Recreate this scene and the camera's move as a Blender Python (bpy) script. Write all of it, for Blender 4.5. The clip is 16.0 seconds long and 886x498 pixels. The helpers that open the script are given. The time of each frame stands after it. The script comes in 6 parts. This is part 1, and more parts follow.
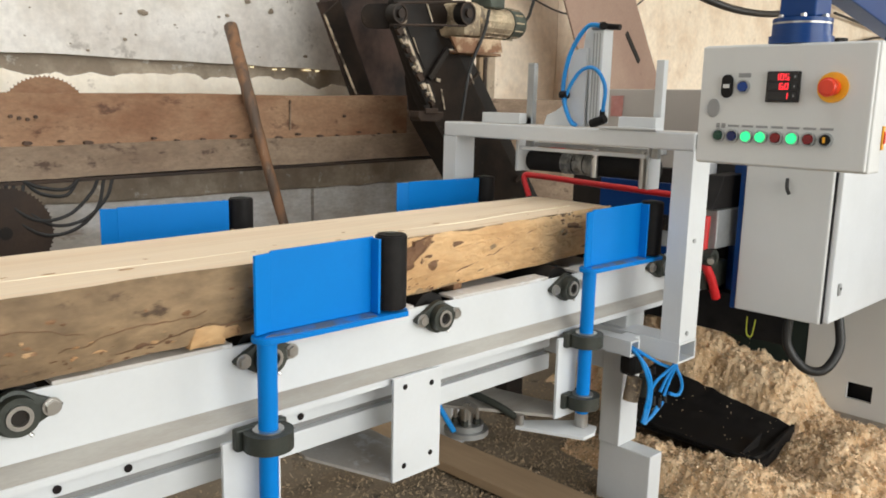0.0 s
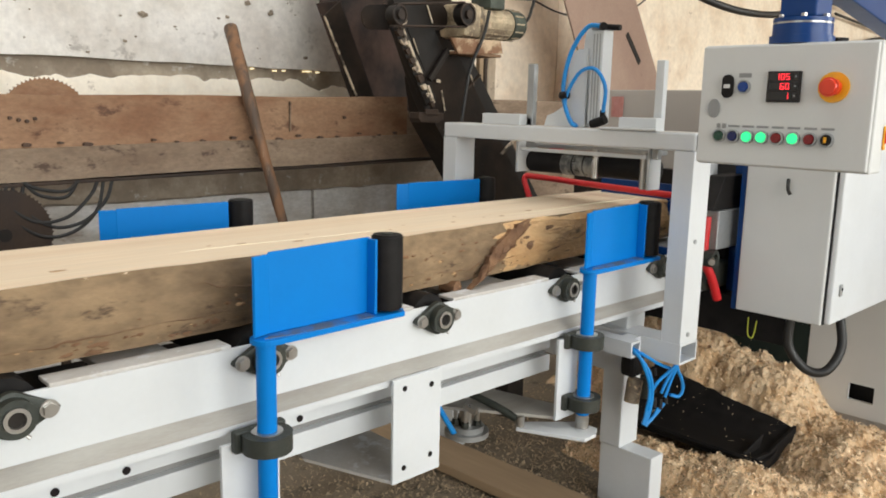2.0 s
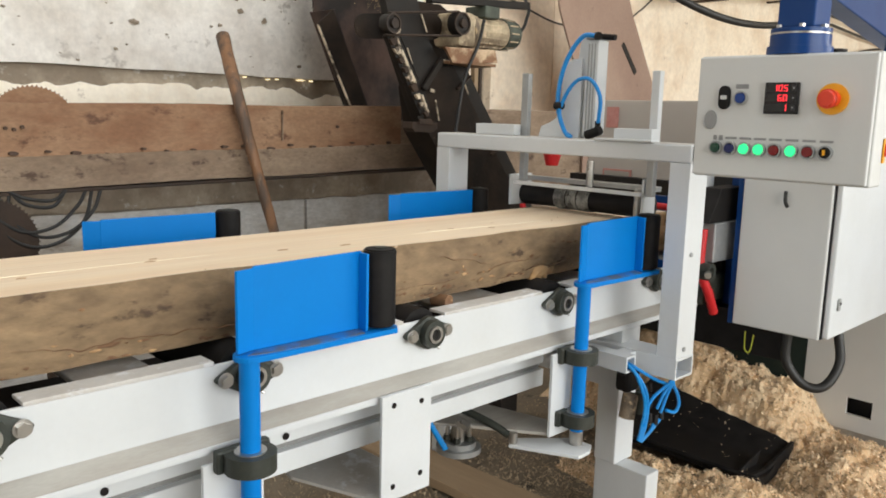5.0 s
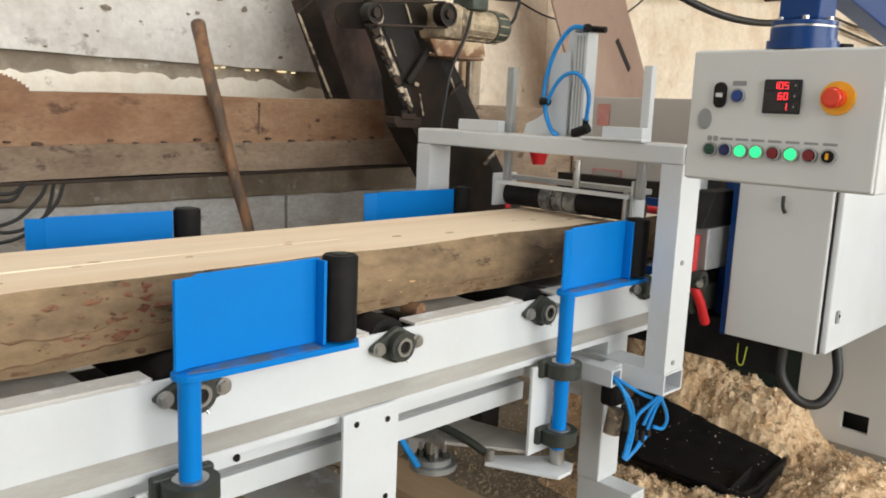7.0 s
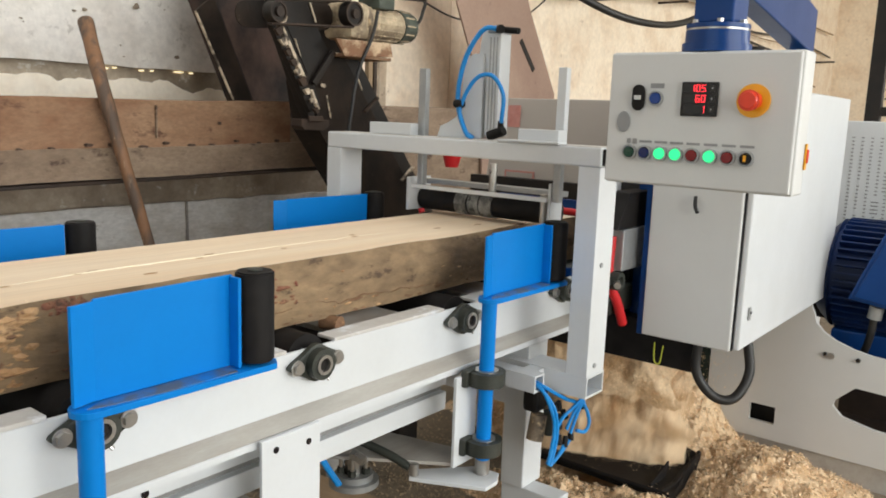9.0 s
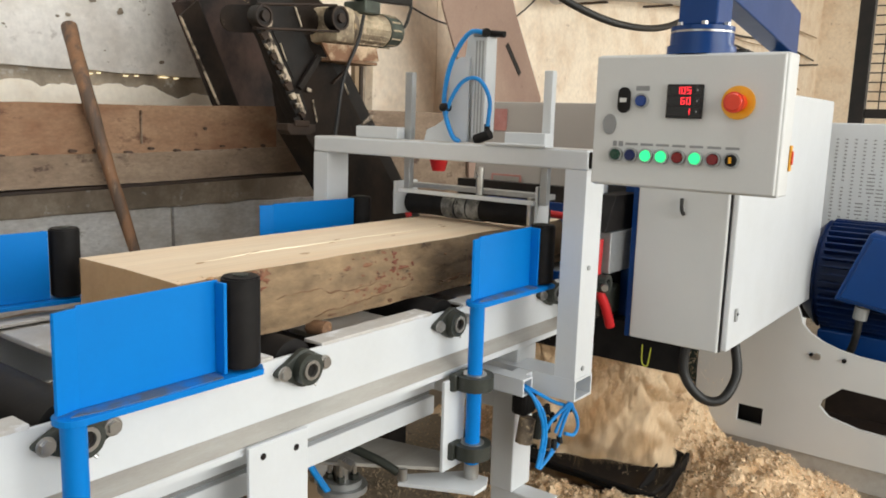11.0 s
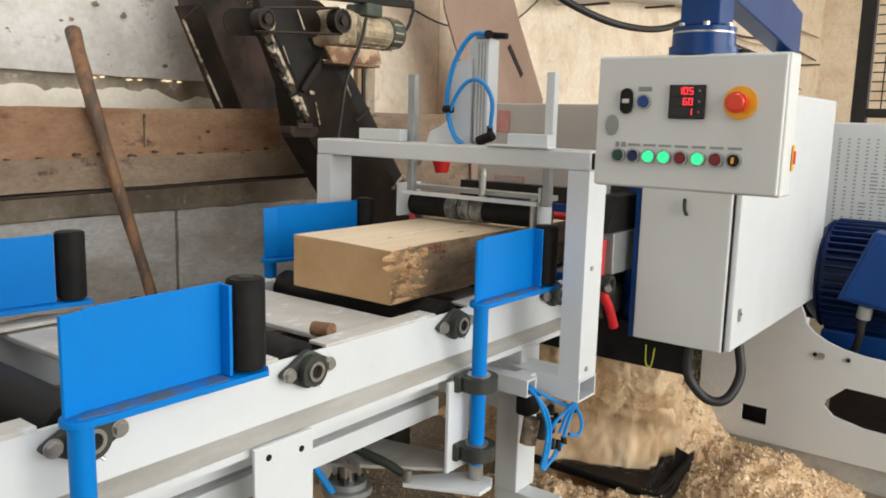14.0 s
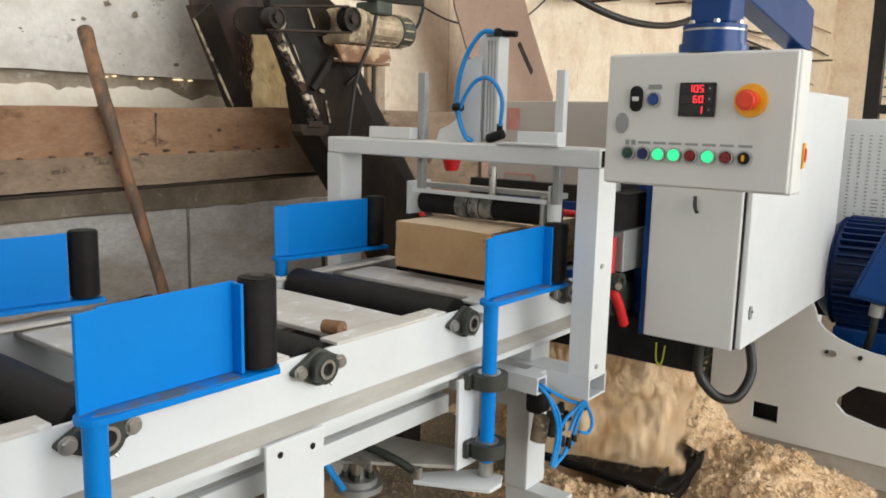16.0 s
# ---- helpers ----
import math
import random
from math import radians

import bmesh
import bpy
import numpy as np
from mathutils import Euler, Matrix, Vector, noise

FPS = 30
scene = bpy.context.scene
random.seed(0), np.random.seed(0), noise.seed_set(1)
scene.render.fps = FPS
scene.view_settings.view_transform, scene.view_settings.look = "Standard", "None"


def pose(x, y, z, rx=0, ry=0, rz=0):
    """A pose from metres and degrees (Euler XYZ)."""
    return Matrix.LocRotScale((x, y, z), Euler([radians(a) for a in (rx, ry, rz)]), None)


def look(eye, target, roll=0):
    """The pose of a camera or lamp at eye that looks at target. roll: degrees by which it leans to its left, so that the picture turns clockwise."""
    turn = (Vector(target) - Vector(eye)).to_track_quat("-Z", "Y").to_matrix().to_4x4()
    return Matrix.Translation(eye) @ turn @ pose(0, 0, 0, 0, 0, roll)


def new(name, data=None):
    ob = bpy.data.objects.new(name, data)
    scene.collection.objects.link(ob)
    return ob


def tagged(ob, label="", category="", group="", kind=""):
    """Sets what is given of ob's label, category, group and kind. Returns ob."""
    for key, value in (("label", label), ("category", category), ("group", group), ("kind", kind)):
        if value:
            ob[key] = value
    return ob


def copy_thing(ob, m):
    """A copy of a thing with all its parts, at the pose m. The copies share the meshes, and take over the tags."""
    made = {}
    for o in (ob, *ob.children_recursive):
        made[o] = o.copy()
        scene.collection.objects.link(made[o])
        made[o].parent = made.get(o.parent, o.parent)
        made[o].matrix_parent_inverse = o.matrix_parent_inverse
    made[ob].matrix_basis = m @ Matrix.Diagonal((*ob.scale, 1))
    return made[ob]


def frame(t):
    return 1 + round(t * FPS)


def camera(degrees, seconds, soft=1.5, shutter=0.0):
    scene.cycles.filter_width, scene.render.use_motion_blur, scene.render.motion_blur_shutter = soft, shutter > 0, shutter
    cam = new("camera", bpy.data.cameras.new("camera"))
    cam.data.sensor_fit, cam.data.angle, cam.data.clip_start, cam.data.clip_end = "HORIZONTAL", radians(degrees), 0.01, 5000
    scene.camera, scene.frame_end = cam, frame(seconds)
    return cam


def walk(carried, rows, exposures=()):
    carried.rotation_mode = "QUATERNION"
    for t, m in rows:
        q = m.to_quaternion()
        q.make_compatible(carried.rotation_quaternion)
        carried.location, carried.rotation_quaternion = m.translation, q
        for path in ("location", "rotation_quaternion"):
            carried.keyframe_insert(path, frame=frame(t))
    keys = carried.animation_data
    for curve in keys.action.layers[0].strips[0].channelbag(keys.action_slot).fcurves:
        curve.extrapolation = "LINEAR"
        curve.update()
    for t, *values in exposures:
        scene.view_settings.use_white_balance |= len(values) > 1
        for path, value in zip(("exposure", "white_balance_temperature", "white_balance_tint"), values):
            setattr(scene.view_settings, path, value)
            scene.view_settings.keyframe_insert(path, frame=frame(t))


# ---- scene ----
cam = camera(58.0, 16.0, soft=1.8, shutter=0.5)
PATH = [
    (0, (-0.173, -0.165, 1.131), (1.204, 1.241, 0.773), 1.4),
    (0.5, (-0.167, -0.163, 1.13), (1.207, 1.244, 0.766), 1.4),
    (1, (-0.169, -0.161, 1.127), (1.205, 1.245, 0.763), 1.4),
    (1.5, (-0.169, -0.159, 1.132), (1.206, 1.247, 0.769), 1.4),
    (2, (-0.167, -0.163, 1.129), (1.208, 1.245, 0.775), 1.3),
    (2.5, (-0.168, -0.167, 1.13), (1.212, 1.239, 0.781), 1.1),
    (3, (-0.162, -0.167, 1.131), (1.22, 1.236, 0.782), 0.9),
    (3.5, (-0.162, -0.165, 1.132), (1.226, 1.232, 0.786), 1.0),
    (6, (-0.07, -0.123, 1.132), (1.3, 1.297, 0.808), 2.1),
    (6.5, (-0.029, -0.11, 1.126), (1.333, 1.316, 0.792), 2.4),
    (7, (-0.011, -0.082, 1.132), (1.383, 1.31, 0.789), 2.4),
    (7.5, (-0.009, -0.045, 1.137), (1.437, 1.294, 0.801), 2.5),
    (8, (-0.008, -0.024, 1.138), (1.488, 1.261, 0.808), 2.1),
    (8.5, (0.003, -0.019, 1.138), (1.533, 1.225, 0.804), 2.0),
    (9, (0.016, -0.016, 1.139), (1.568, 1.199, 0.804), 2.1),
    (11.5, (0.021, -0.015, 1.137), (1.593, 1.178, 0.815), 1.8),
    (12, (0.022, -0.019, 1.141), (1.592, 1.176, 0.819), 1.7),
    (12.5, (0.019, -0.019, 1.139), (1.591, 1.176, 0.82), 1.6),
    (13, (0.016, -0.018, 1.138), (1.59, 1.175, 0.827), 1.7),
    (13.5, (0.017, -0.016, 1.138), (1.591, 1.178, 0.826), 1.7),
    (14, (0.015, -0.017, 1.137), (1.583, 1.182, 0.818), 1.5),
    (14.5, (0.011, -0.018, 1.138), (1.571, 1.191, 0.814), 1.5),
    (15, (0.013, -0.021, 1.139), (1.567, 1.194, 0.81), 1.4),
    (15.5, (0.013, -0.019, 1.138), (1.567, 1.196, 0.807), 1.4),
    (16, (0.012, -0.02, 1.14), (1.564, 1.199, 0.813), 1.3),
]
walk(cam, [(t, look(eye, target, roll)) for t, eye, target, roll in PATH])

# ---- world and light ----
world = bpy.data.worlds.new("sky")
scene.world = world
world.use_nodes = True
wn = world.node_tree
sky = wn.nodes.new("ShaderNodeTexSky")
sky.sky_type = "NISHITA"
sky.sun_disc = False
sky.sun_elevation, sky.sun_rotation = radians(38), radians(200)
wn.links.new(sky.outputs[0], wn.nodes["Background"].inputs[0])
wn.nodes["Background"].inputs[1].default_value = 0.12
scene.view_settings.exposure = -0.06


def area_lamp(name, m, sx, sy, power, colour):
    data = bpy.data.lights.new(name, "AREA")
    data.shape, data.size, data.size_y, data.energy, data.color = "RECTANGLE", sx, sy, power, colour
    ob = new(name, data)
    ob.matrix_basis = m
    return ob


# area lamps standing in for daylight: south gate, west gate and roof lights, all unseen
area_lamp("gate_daylight", look((0.8, -4.9, 2.2), (0.9, 1.0, 0.9)), 5.6, 3.6, 350, (0.965, 0.98, 0.945))
# Extra fill lamp, added to brighten the guard and the right-hand plaster.
area_lamp("east_fill", look((8.5, -4.9, 2.3), (8.5, 2.0, 1.4)), 6.0, 3.8, 430, (0.97, 0.965, 0.905))
area_lamp("west_daylight", look((-4.9, 0.5, 2.2), (0.0, 0.8, 1.0)), 3.6, 3.2, 40, (0.97, 0.965, 0.905))
area_lamp("roof_daylight", look((1.6, 0.75, 4.4), (1.6, 0.95, 0)), 5.0, 1.8, 80, (0.965, 0.975, 0.925))

# ---- materials ----


def material(name, base, rough=0.5, metal=0.0, second=None, scale=6.0, mix=0.5, bump=0.1, fine=60.0, stretch=(1, 1, 1), third=None, third_at=0.62,
             coat=0.0, islands=0.0, contrast=0.18, grain=0.16, spec=0.5):
    """Two colours mottled at one scale, a third in patches, grain and fine relief."""
    m = bpy.data.materials.new(name)
    m.use_nodes = True
    nt, b = m.node_tree, m.node_tree.nodes["Principled BSDF"]
    second = second or tuple(c * 0.8 for c in base)
    tc, mp = nt.nodes.new("ShaderNodeTexCoord"), nt.nodes.new("ShaderNodeMapping")
    mp.inputs["Scale"].default_value = stretch
    nt.links.new(tc.outputs["Object"], mp.inputs[0])

    def noise_node(sc, detail=6, ro=0.6):
        n = nt.nodes.new("ShaderNodeTexNoise")
        n.inputs["Scale"].default_value, n.inputs["Detail"].default_value, n.inputs["Roughness"].default_value = sc, detail, ro
        nt.links.new(mp.outputs[0], n.inputs["Vector"])
        return n

    def ramp(src, lo, hi):
        r = nt.nodes.new("ShaderNodeMapRange")
        r.inputs["From Min"].default_value, r.inputs["From Max"].default_value = lo, hi
        nt.links.new(src, r.inputs["Value"])
        return r.outputs[0]

    def blend(fac, a, c):
        x = nt.nodes.new("ShaderNodeMix")
        x.data_type = "RGBA"
        for sock, val in ((x.inputs[6], a), (x.inputs[7], c)):
            if isinstance(val, tuple):
                sock.default_value = (*val, 1)
            else:
                nt.links.new(val, sock)
        if isinstance(fac, float):
            x.inputs[0].default_value = fac
        else:
            nt.links.new(fac, x.inputs[0])
        return x.outputs[2]

    big, small = noise_node(scale), noise_node(fine, 4)
    col = blend(ramp(big.outputs[0], mix - contrast, mix + contrast), base, second)
    if third:
        pat = noise_node(scale * 2.3, 8, 0.7)
        col = blend(ramp(pat.outputs[0], third_at - 0.03, third_at + 0.05), col, third)
    speck = ramp(small.outputs[0], 0.3, 0.75)
    col = blend(speck, col, blend(grain, col, tuple(c * 0.35 for c in base)))
    if islands:
        g = nt.nodes.new("ShaderNodeNewGeometry")
        hs = nt.nodes.new("ShaderNodeHueSaturation")
        nt.links.new(ramp(g.outputs["Random Per Island"], 0.0, 1.0), hs.inputs["Value"])
        vr = nt.nodes.new("ShaderNodeMapRange")
        vr.inputs["To Min"].default_value, vr.inputs["To Max"].default_value = 1 - islands, 1 + islands
        nt.links.new(g.outputs["Random Per Island"], vr.inputs["Value"])
        nt.links.new(vr.outputs[0], hs.inputs["Value"])
        nt.links.new(col, hs.inputs["Color"])
        col = hs.outputs[0]
    nt.links.new(col, b.inputs["Base Color"])
    rr = nt.nodes.new("ShaderNodeMapRange")
    rr.inputs["To Min"].default_value, rr.inputs["To Max"].default_value = max(rough - 0.1, 0.05), min(rough + 0.12, 1)
    nt.links.new(big.outputs[0], rr.inputs["Value"])
    nt.links.new(rr.outputs[0], b.inputs["Roughness"])
    b.inputs["Metallic"].default_value = metal
    b.inputs["Coat Weight"].default_value = coat
    b.inputs["Specular IOR Level"].default_value = spec
    if bump:
        bp = nt.nodes.new("ShaderNodeBump")
        bp.inputs["Strength"].default_value, bp.inputs["Distance"].default_value = bump, 0.004
        nt.links.new(small.outputs[0], bp.inputs["Height"])
        nt.links.new(bp.outputs[0], b.inputs["Normal"])
    return m


def glow(name, colour, strength):
    m = bpy.data.materials.new(name)
    m.use_nodes = True
    b = m.node_tree.nodes["Principled BSDF"]
    b.inputs["Base Color"].default_value = (*colour, 1)
    b.inputs["Emission Color"].default_value = (*colour, 1)
    b.inputs["Emission Strength"].default_value = strength
    b.inputs["Roughness"].default_value = 0.3
    return m


WHITE = material("white_paint", (0.67, 0.69, 0.705), 0.42, second=(0.61, 0.625, 0.63), scale=3, bump=0.03, fine=90, third=(0.55, 0.53, 0.49), third_at=0.74, grain=0.04)
GREYPAINT = material("light_grey_paint", (0.63, 0.632, 0.618), 0.45, second=(0.58, 0.58, 0.565), scale=2, bump=0.05, fine=300, grain=0.04)
FLANGEDUST = material("dusty_grey_flange", (0.34, 0.31, 0.27), 0.75, second=(0.44, 0.42, 0.38), scale=7, bump=0.1, fine=140, stretch=(0.5, 3, 3), third=(0.55, 0.47, 0.36), third_at=0.69)
DUSTY = material("dusty_white_paint", (0.60, 0.58, 0.55), 0.7, second=(0.50, 0.46, 0.41), scale=9, bump=0.08, fine=120, third=(0.70, 0.70, 0.70), third_at=0.58)
BLUE = material("blue_paint", (0.001, 0.198, 0.62), 0.42, second=(0.001, 0.178, 0.56), scale=4, bump=0.03, fine=120, grain=0.04, spec=0.14)
BLUEDUST = material("dusty_blue_paint", (0.004, 0.17, 0.50), 0.6, second=(0.10, 0.115, 0.14), scale=14, bump=0.08, fine=120, mix=0.50, contrast=0.10)
NAVY = material("dark_blue_paint", (0.003, 0.044, 0.19), 0.3, second=(0.003, 0.036, 0.155), scale=4, bump=0.03, grain=0.04, spec=0.3)
BLACK = material("black_rubber", (0.010, 0.009, 0.009), 0.55, second=(0.02, 0.018, 0.017), scale=18, bump=0.1, third=(0.05, 0.045, 0.04), third_at=0.72, spec=0.15)
CAST = material("dark_cast_iron", (0.03, 0.036, 0.03), 0.5, second=(0.05, 0.052, 0.042), scale=20, bump=0.25, fine=150, metal=0.25)
STEEL = material("bare_steel", (0.55, 0.54, 0.52), 0.3, 0.9, second=(0.45, 0.43, 0.4), scale=20, bump=0.05)
GALV = material("dull_galvanised_steel", (0.45, 0.46, 0.46), 0.45, 0.6, second=(0.36, 0.37, 0.37), scale=12, bump=0.05)
RED = material("red_paint", (0.62, 0.015, 0.02), 0.4, second=(0.5, 0.012, 0.016), scale=8, bump=0.04)
RUST = material("rusty_steel", (0.26, 0.128, 0.066), 0.75, 0.05, second=(0.40, 0.245, 0.145), scale=4.2, bump=0.4, fine=60, stretch=(0.8, 1, 1.5), third=(0.13, 0.062, 0.036), third_at=0.625, contrast=0.13, grain=0.40)
RUSTDARK = material("dark_rusty_steel", (0.030, 0.021, 0.017), 0.6, 0.2, second=(0.07, 0.044, 0.030), scale=5, bump=0.3, fine=70, third=(0.17, 0.14, 0.115), third_at=0.70, spec=0.35)
BLACKRUST = material("black_rusty_sheet", (0.012, 0.009, 0.0075), 0.7, 0.0, second=(0.034, 0.023, 0.016), scale=5, bump=0.3, fine=60, third=(0.13, 0.09, 0.06), third_at=0.68, spec=0.2, contrast=0.12)
BLACKSTEEL = material("blackened_steel", (0.009, 0.008, 0.0075), 0.55, 0.1, second=(0.024, 0.018, 0.014), scale=6, bump=0.2, third=(0.16, 0.13, 0.10), third_at=0.72, spec=0.3)
PLATEBROWN = material("brown_sheet_steel", (0.27, 0.17, 0.13), 0.6, 0.15, second=(0.36, 0.25, 0.19), scale=2.4, bump=0.12, fine=60, third=(0.2, 0.12, 0.09), third_at=0.66)
RUSTLOW = material("brown_rolled_steel", (0.22, 0.148, 0.098), 0.75, 0.05, second=(0.36, 0.265, 0.185), scale=4.5, bump=0.4, fine=60, stretch=(0.8, 1, 1.6), third=(0.09, 0.053, 0.036), third_at=0.61, contrast=0.13, grain=0.40)
PLASTER = material("old_whitewash", (0.86, 0.825, 0.775), 0.85, second=(0.68, 0.63, 0.57), scale=3.2, bump=0.4, fine=40, third=(0.47, 0.43, 0.385), third_at=0.622, contrast=0.10, mix=0.55, grain=0.30)
PLASTERWARM = material("old_plaster", (0.92, 0.80, 0.645), 0.85, second=(0.79, 0.635, 0.475), scale=3.4, bump=0.4, fine=26, stretch=(1, 1, 1), third=(0.40, 0.285, 0.19), third_at=0.655, contrast=0.10, mix=0.55, grain=0.28)
FLAKED = material("cream_whitewash_remains", (0.96, 0.88, 0.75), 0.9, second=(0.86, 0.75, 0.61), scale=5, bump=0.5, fine=45, mix=0.58, contrast=0.10, third=(0.42, 0.34, 0.26), third_at=0.665)
CONCRETE = material("dirty_concrete", (0.47, 0.395, 0.305), 0.85, second=(0.27, 0.215, 0.16), scale=4.5, bump=0.6, fine=50, third=(0.66, 0.62, 0.56), third_at=0.62, contrast=0.10, grain=0.42)
CONCRETELOW = material("stained_grey_concrete", (0.76, 0.75, 0.73), 0.8, second=(0.46, 0.41, 0.35), scale=3.2, bump=0.7, fine=50, stretch=(0.7, 1, 1.5), third=(0.26, 0.21, 0.165), third_at=0.64, contrast=0.11, grain=0.45, mix=0.52)
GROUND = material("trodden_dusty_floor", (0.21, 0.168, 0.12), 0.95, second=(0.31, 0.245, 0.17), scale=3.5, bump=0.9, fine=110, third=(0.10, 0.08, 0.062), third_at=0.6, grain=0.35)
SAWDUST = material("fresh_sawdust", (0.94, 0.715, 0.465), 0.95, second=(0.68, 0.44, 0.235), scale=10, bump=1.0, fine=130, contrast=0.10, grain=0.40, third=(0.80, 0.47, 0.24), third_at=0.62)
SAWDUSTOLD = material("old_sawdust", (0.50, 0.38, 0.25), 0.95, second=(0.36, 0.27, 0.17), scale=9, bump=0.3, fine=200, islands=0.25)
FLAKES = material("wood_shavings", (0.95, 0.76, 0.53), 0.9, second=(0.85, 0.62, 0.39), scale=30, bump=0.1, islands=0.25, grain=0.05)
SMOKED = material("smoke_stained_sheet", (0.13, 0.075, 0.058), 0.65, 0.0, second=(0.014, 0.011, 0.010), scale=2.2, bump=0.25, fine=60, stretch=(1, 1, 0.8), mix=0.44, contrast=0.11, third=(0.15, 0.125, 0.105), third_at=0.68, spec=0.3)
WORN = material("worn_bare_edge", (0.66, 0.54, 0.40), 0.7, 0.0, second=(0.05, 0.036, 0.028), scale=22, bump=0.3, contrast=0.05, mix=0.52)
WOODOLD = material("weathered_board", (0.44, 0.31, 0.19), 0.8, second=(0.32, 0.22, 0.13), scale=4, bump=0.4, fine=60, stretch=(2, 0.15, 2))
POLE = material("worn_wooden_pole", (0.25, 0.125, 0.06), 0.6, second=(0.10, 0.066, 0.046), scale=9, bump=0.6, fine=50, stretch=(2, 2, 0.45), third=(0.48, 0.34, 0.22), third_at=0.65, contrast=0.08)
BARK = material("torn_bark", (0.27, 0.145, 0.07), 0.9, second=(0.14, 0.072, 0.04), scale=14, bump=0.8, fine=70, third=(0.42, 0.25, 0.125), third_at=0.60)
SAWN = material("fresh_sawn_softwood", (0.90, 0.735, 0.54), 0.65, second=(0.81, 0.61, 0.41), scale=4.5, bump=0.3, fine=40, stretch=(0.12, 3.0, 3.0), third=(0.62, 0.41, 0.22), third_at=0.655, grain=0.22)
WANE = material("waney_bark_side", (0.19, 0.125, 0.07), 0.85, second=(0.36, 0.245, 0.138), scale=9, bump=1.0, fine=42, stretch=(0.55, 1, 1.2), third=(0.085, 0.052, 0.032), third_at=0.612, contrast=0.13, grain=0.55)
PITH = material("pale_split_wood", (0.97, 0.88, 0.68), 0.6, second=(0.90, 0.76, 0.52), scale=20, bump=0.1)
REDBARK = material("red_inner_bark", (0.20, 0.065, 0.038), 0.85, second=(0.26, 0.13, 0.07), scale=16, bump=0.8, fine=60, third=(0.10, 0.05, 0.03), third_at=0.56, contrast=0.1)
TORN = material("dark_torn_wood", (0.13, 0.07, 0.038), 0.85, second=(0.23, 0.125, 0.065), scale=10, bump=1.0, fine=60, stretch=(0.3, 1, 1), third=(0.40, 0.23, 0.11), third_at=0.63)
KNOT = material("brown_knot", (0.42, 0.24, 0.11), 0.6, second=(0.55, 0.34, 0.17), scale=60, bump=0.1)
ENDGRAIN = material("sawn_end_grain", (0.56, 0.36, 0.185), 0.75, second=(0.46, 0.28, 0.13), scale=7, bump=0.3, fine=90)
HOSE = material("blue_air_hose", (0.01, 0.26, 0.68), 0.3, second=(0.01, 0.22, 0.6), bump=0)
FANGREY = material("grey_green_cast_cover", (0.10, 0.12, 0.095), 0.6, 0.2, second=(0.05, 0.055, 0.045), scale=16, bump=0.2)
CABLE = material("black_cable", (0.018, 0.017, 0.016), 0.5, bump=0.05)
CORD = material("yellow_green_cord", (0.55, 0.58, 0.06), 0.6, bump=0)
YELLOW = material("yellow_plastic", (0.85, 0.40, 0.01), 0.4, second=(0.8, 0.36, 0.01), bump=0.02)
REDCAP = material("red_plastic", (0.75, 0.05, 0.015), 0.35, second=(0.7, 0.045, 0.012), bump=0.02)
PRINT = material("grey_print", (0.30, 0.30, 0.30), 0.6, bump=0)
MOTORDIRTY = material("dirty_motor_paint", (0.30, 0.235, 0.165), 0.6, 0.15, second=(0.10, 0.075, 0.055), scale=14, bump=0.3, third=(0.62, 0.46, 0.28), third_at=0.56, contrast=0.1)
GREEN_ON = glow("lit_green_lens", (0.03, 0.75, 0.25), 1.1)
RED_LENS = material("dark_red_lens", (0.20, 0.012, 0.014), 0.25, bump=0)
BLUE_ON = material("deep_blue_lens", (0.012, 0.05, 0.24), 0.2, second=(0.01, 0.045, 0.21), bump=0)
DAYGAP = glow("daylight_in_a_crack", (1.0, 0.86, 0.55), 1.1)
# Grey that holds the shade of a slot in white steel.
SLOTSHADE = material("grey_shadowed_slot", (0.27, 0.265, 0.255), 0.7, second=(0.20, 0.195, 0.19), scale=9, bump=0.1)
ROLLWORN = material("worn_shiny_rubber", (0.10, 0.10, 0.095), 0.35, second=(0.30, 0.30, 0.28), scale=26, bump=0.15, third=(0.03, 0.03, 0.028), third_at=0.55, contrast=0.08)
GREENBLACK = material("green_black_board", (0.012, 0.020, 0.017), 0.5, second=(0.022, 0.034, 0.028), scale=5, bump=0.1, spec=0.3)
DUSTRUST = material("dusty_rusty_shelf", (0.66, 0.49, 0.32), 0.8, second=(0.26, 0.13, 0.07), scale=16, bump=0.4, third=(0.12, 0.07, 0.045), third_at=0.64, contrast=0.08)
MOTORDUST = material("dust_covered_motor", (0.52, 0.42, 0.28), 0.75, 0.0, second=(0.24, 0.18, 0.12), scale=13, bump=0.4, third=(0.66, 0.52, 0.35), third_at=0.57, contrast=0.1)
SPILLDUST = material("yellow_elevator_sawdust", (0.86, 0.66, 0.36), 0.95, second=(0.68, 0.49, 0.24), scale=10, bump=0.8, fine=120, contrast=0.14, grain=0.3)
STRIPPED = material("bare_orange_wood", (0.76, 0.50, 0.255), 0.75, second=(0.54, 0.315, 0.14), scale=11, bump=0.5, fine=60, stretch=(0.45, 1, 1), third=(0.30, 0.16, 0.08), third_at=0.655, contrast=0.13, grain=0.25)
# Dusty navy made darker: the motor body's shade is put into the colour.
MOTORSHADE = material("shaded_dusty_blue_paint", (0.004, 0.022, 0.105), 0.45, second=(0.012, 0.022, 0.06), scale=9, bump=0.1, contrast=0.12, spec=0.25)
SOOT = material("sooty_hole_rim", (0.105, 0.062, 0.042), 0.85, second=(0.07, 0.044, 0.032), scale=30, bump=0.3)
BLUE_OFF = material("dark_blue_lens", (0.012, 0.02, 0.10), 0.25, bump=0)
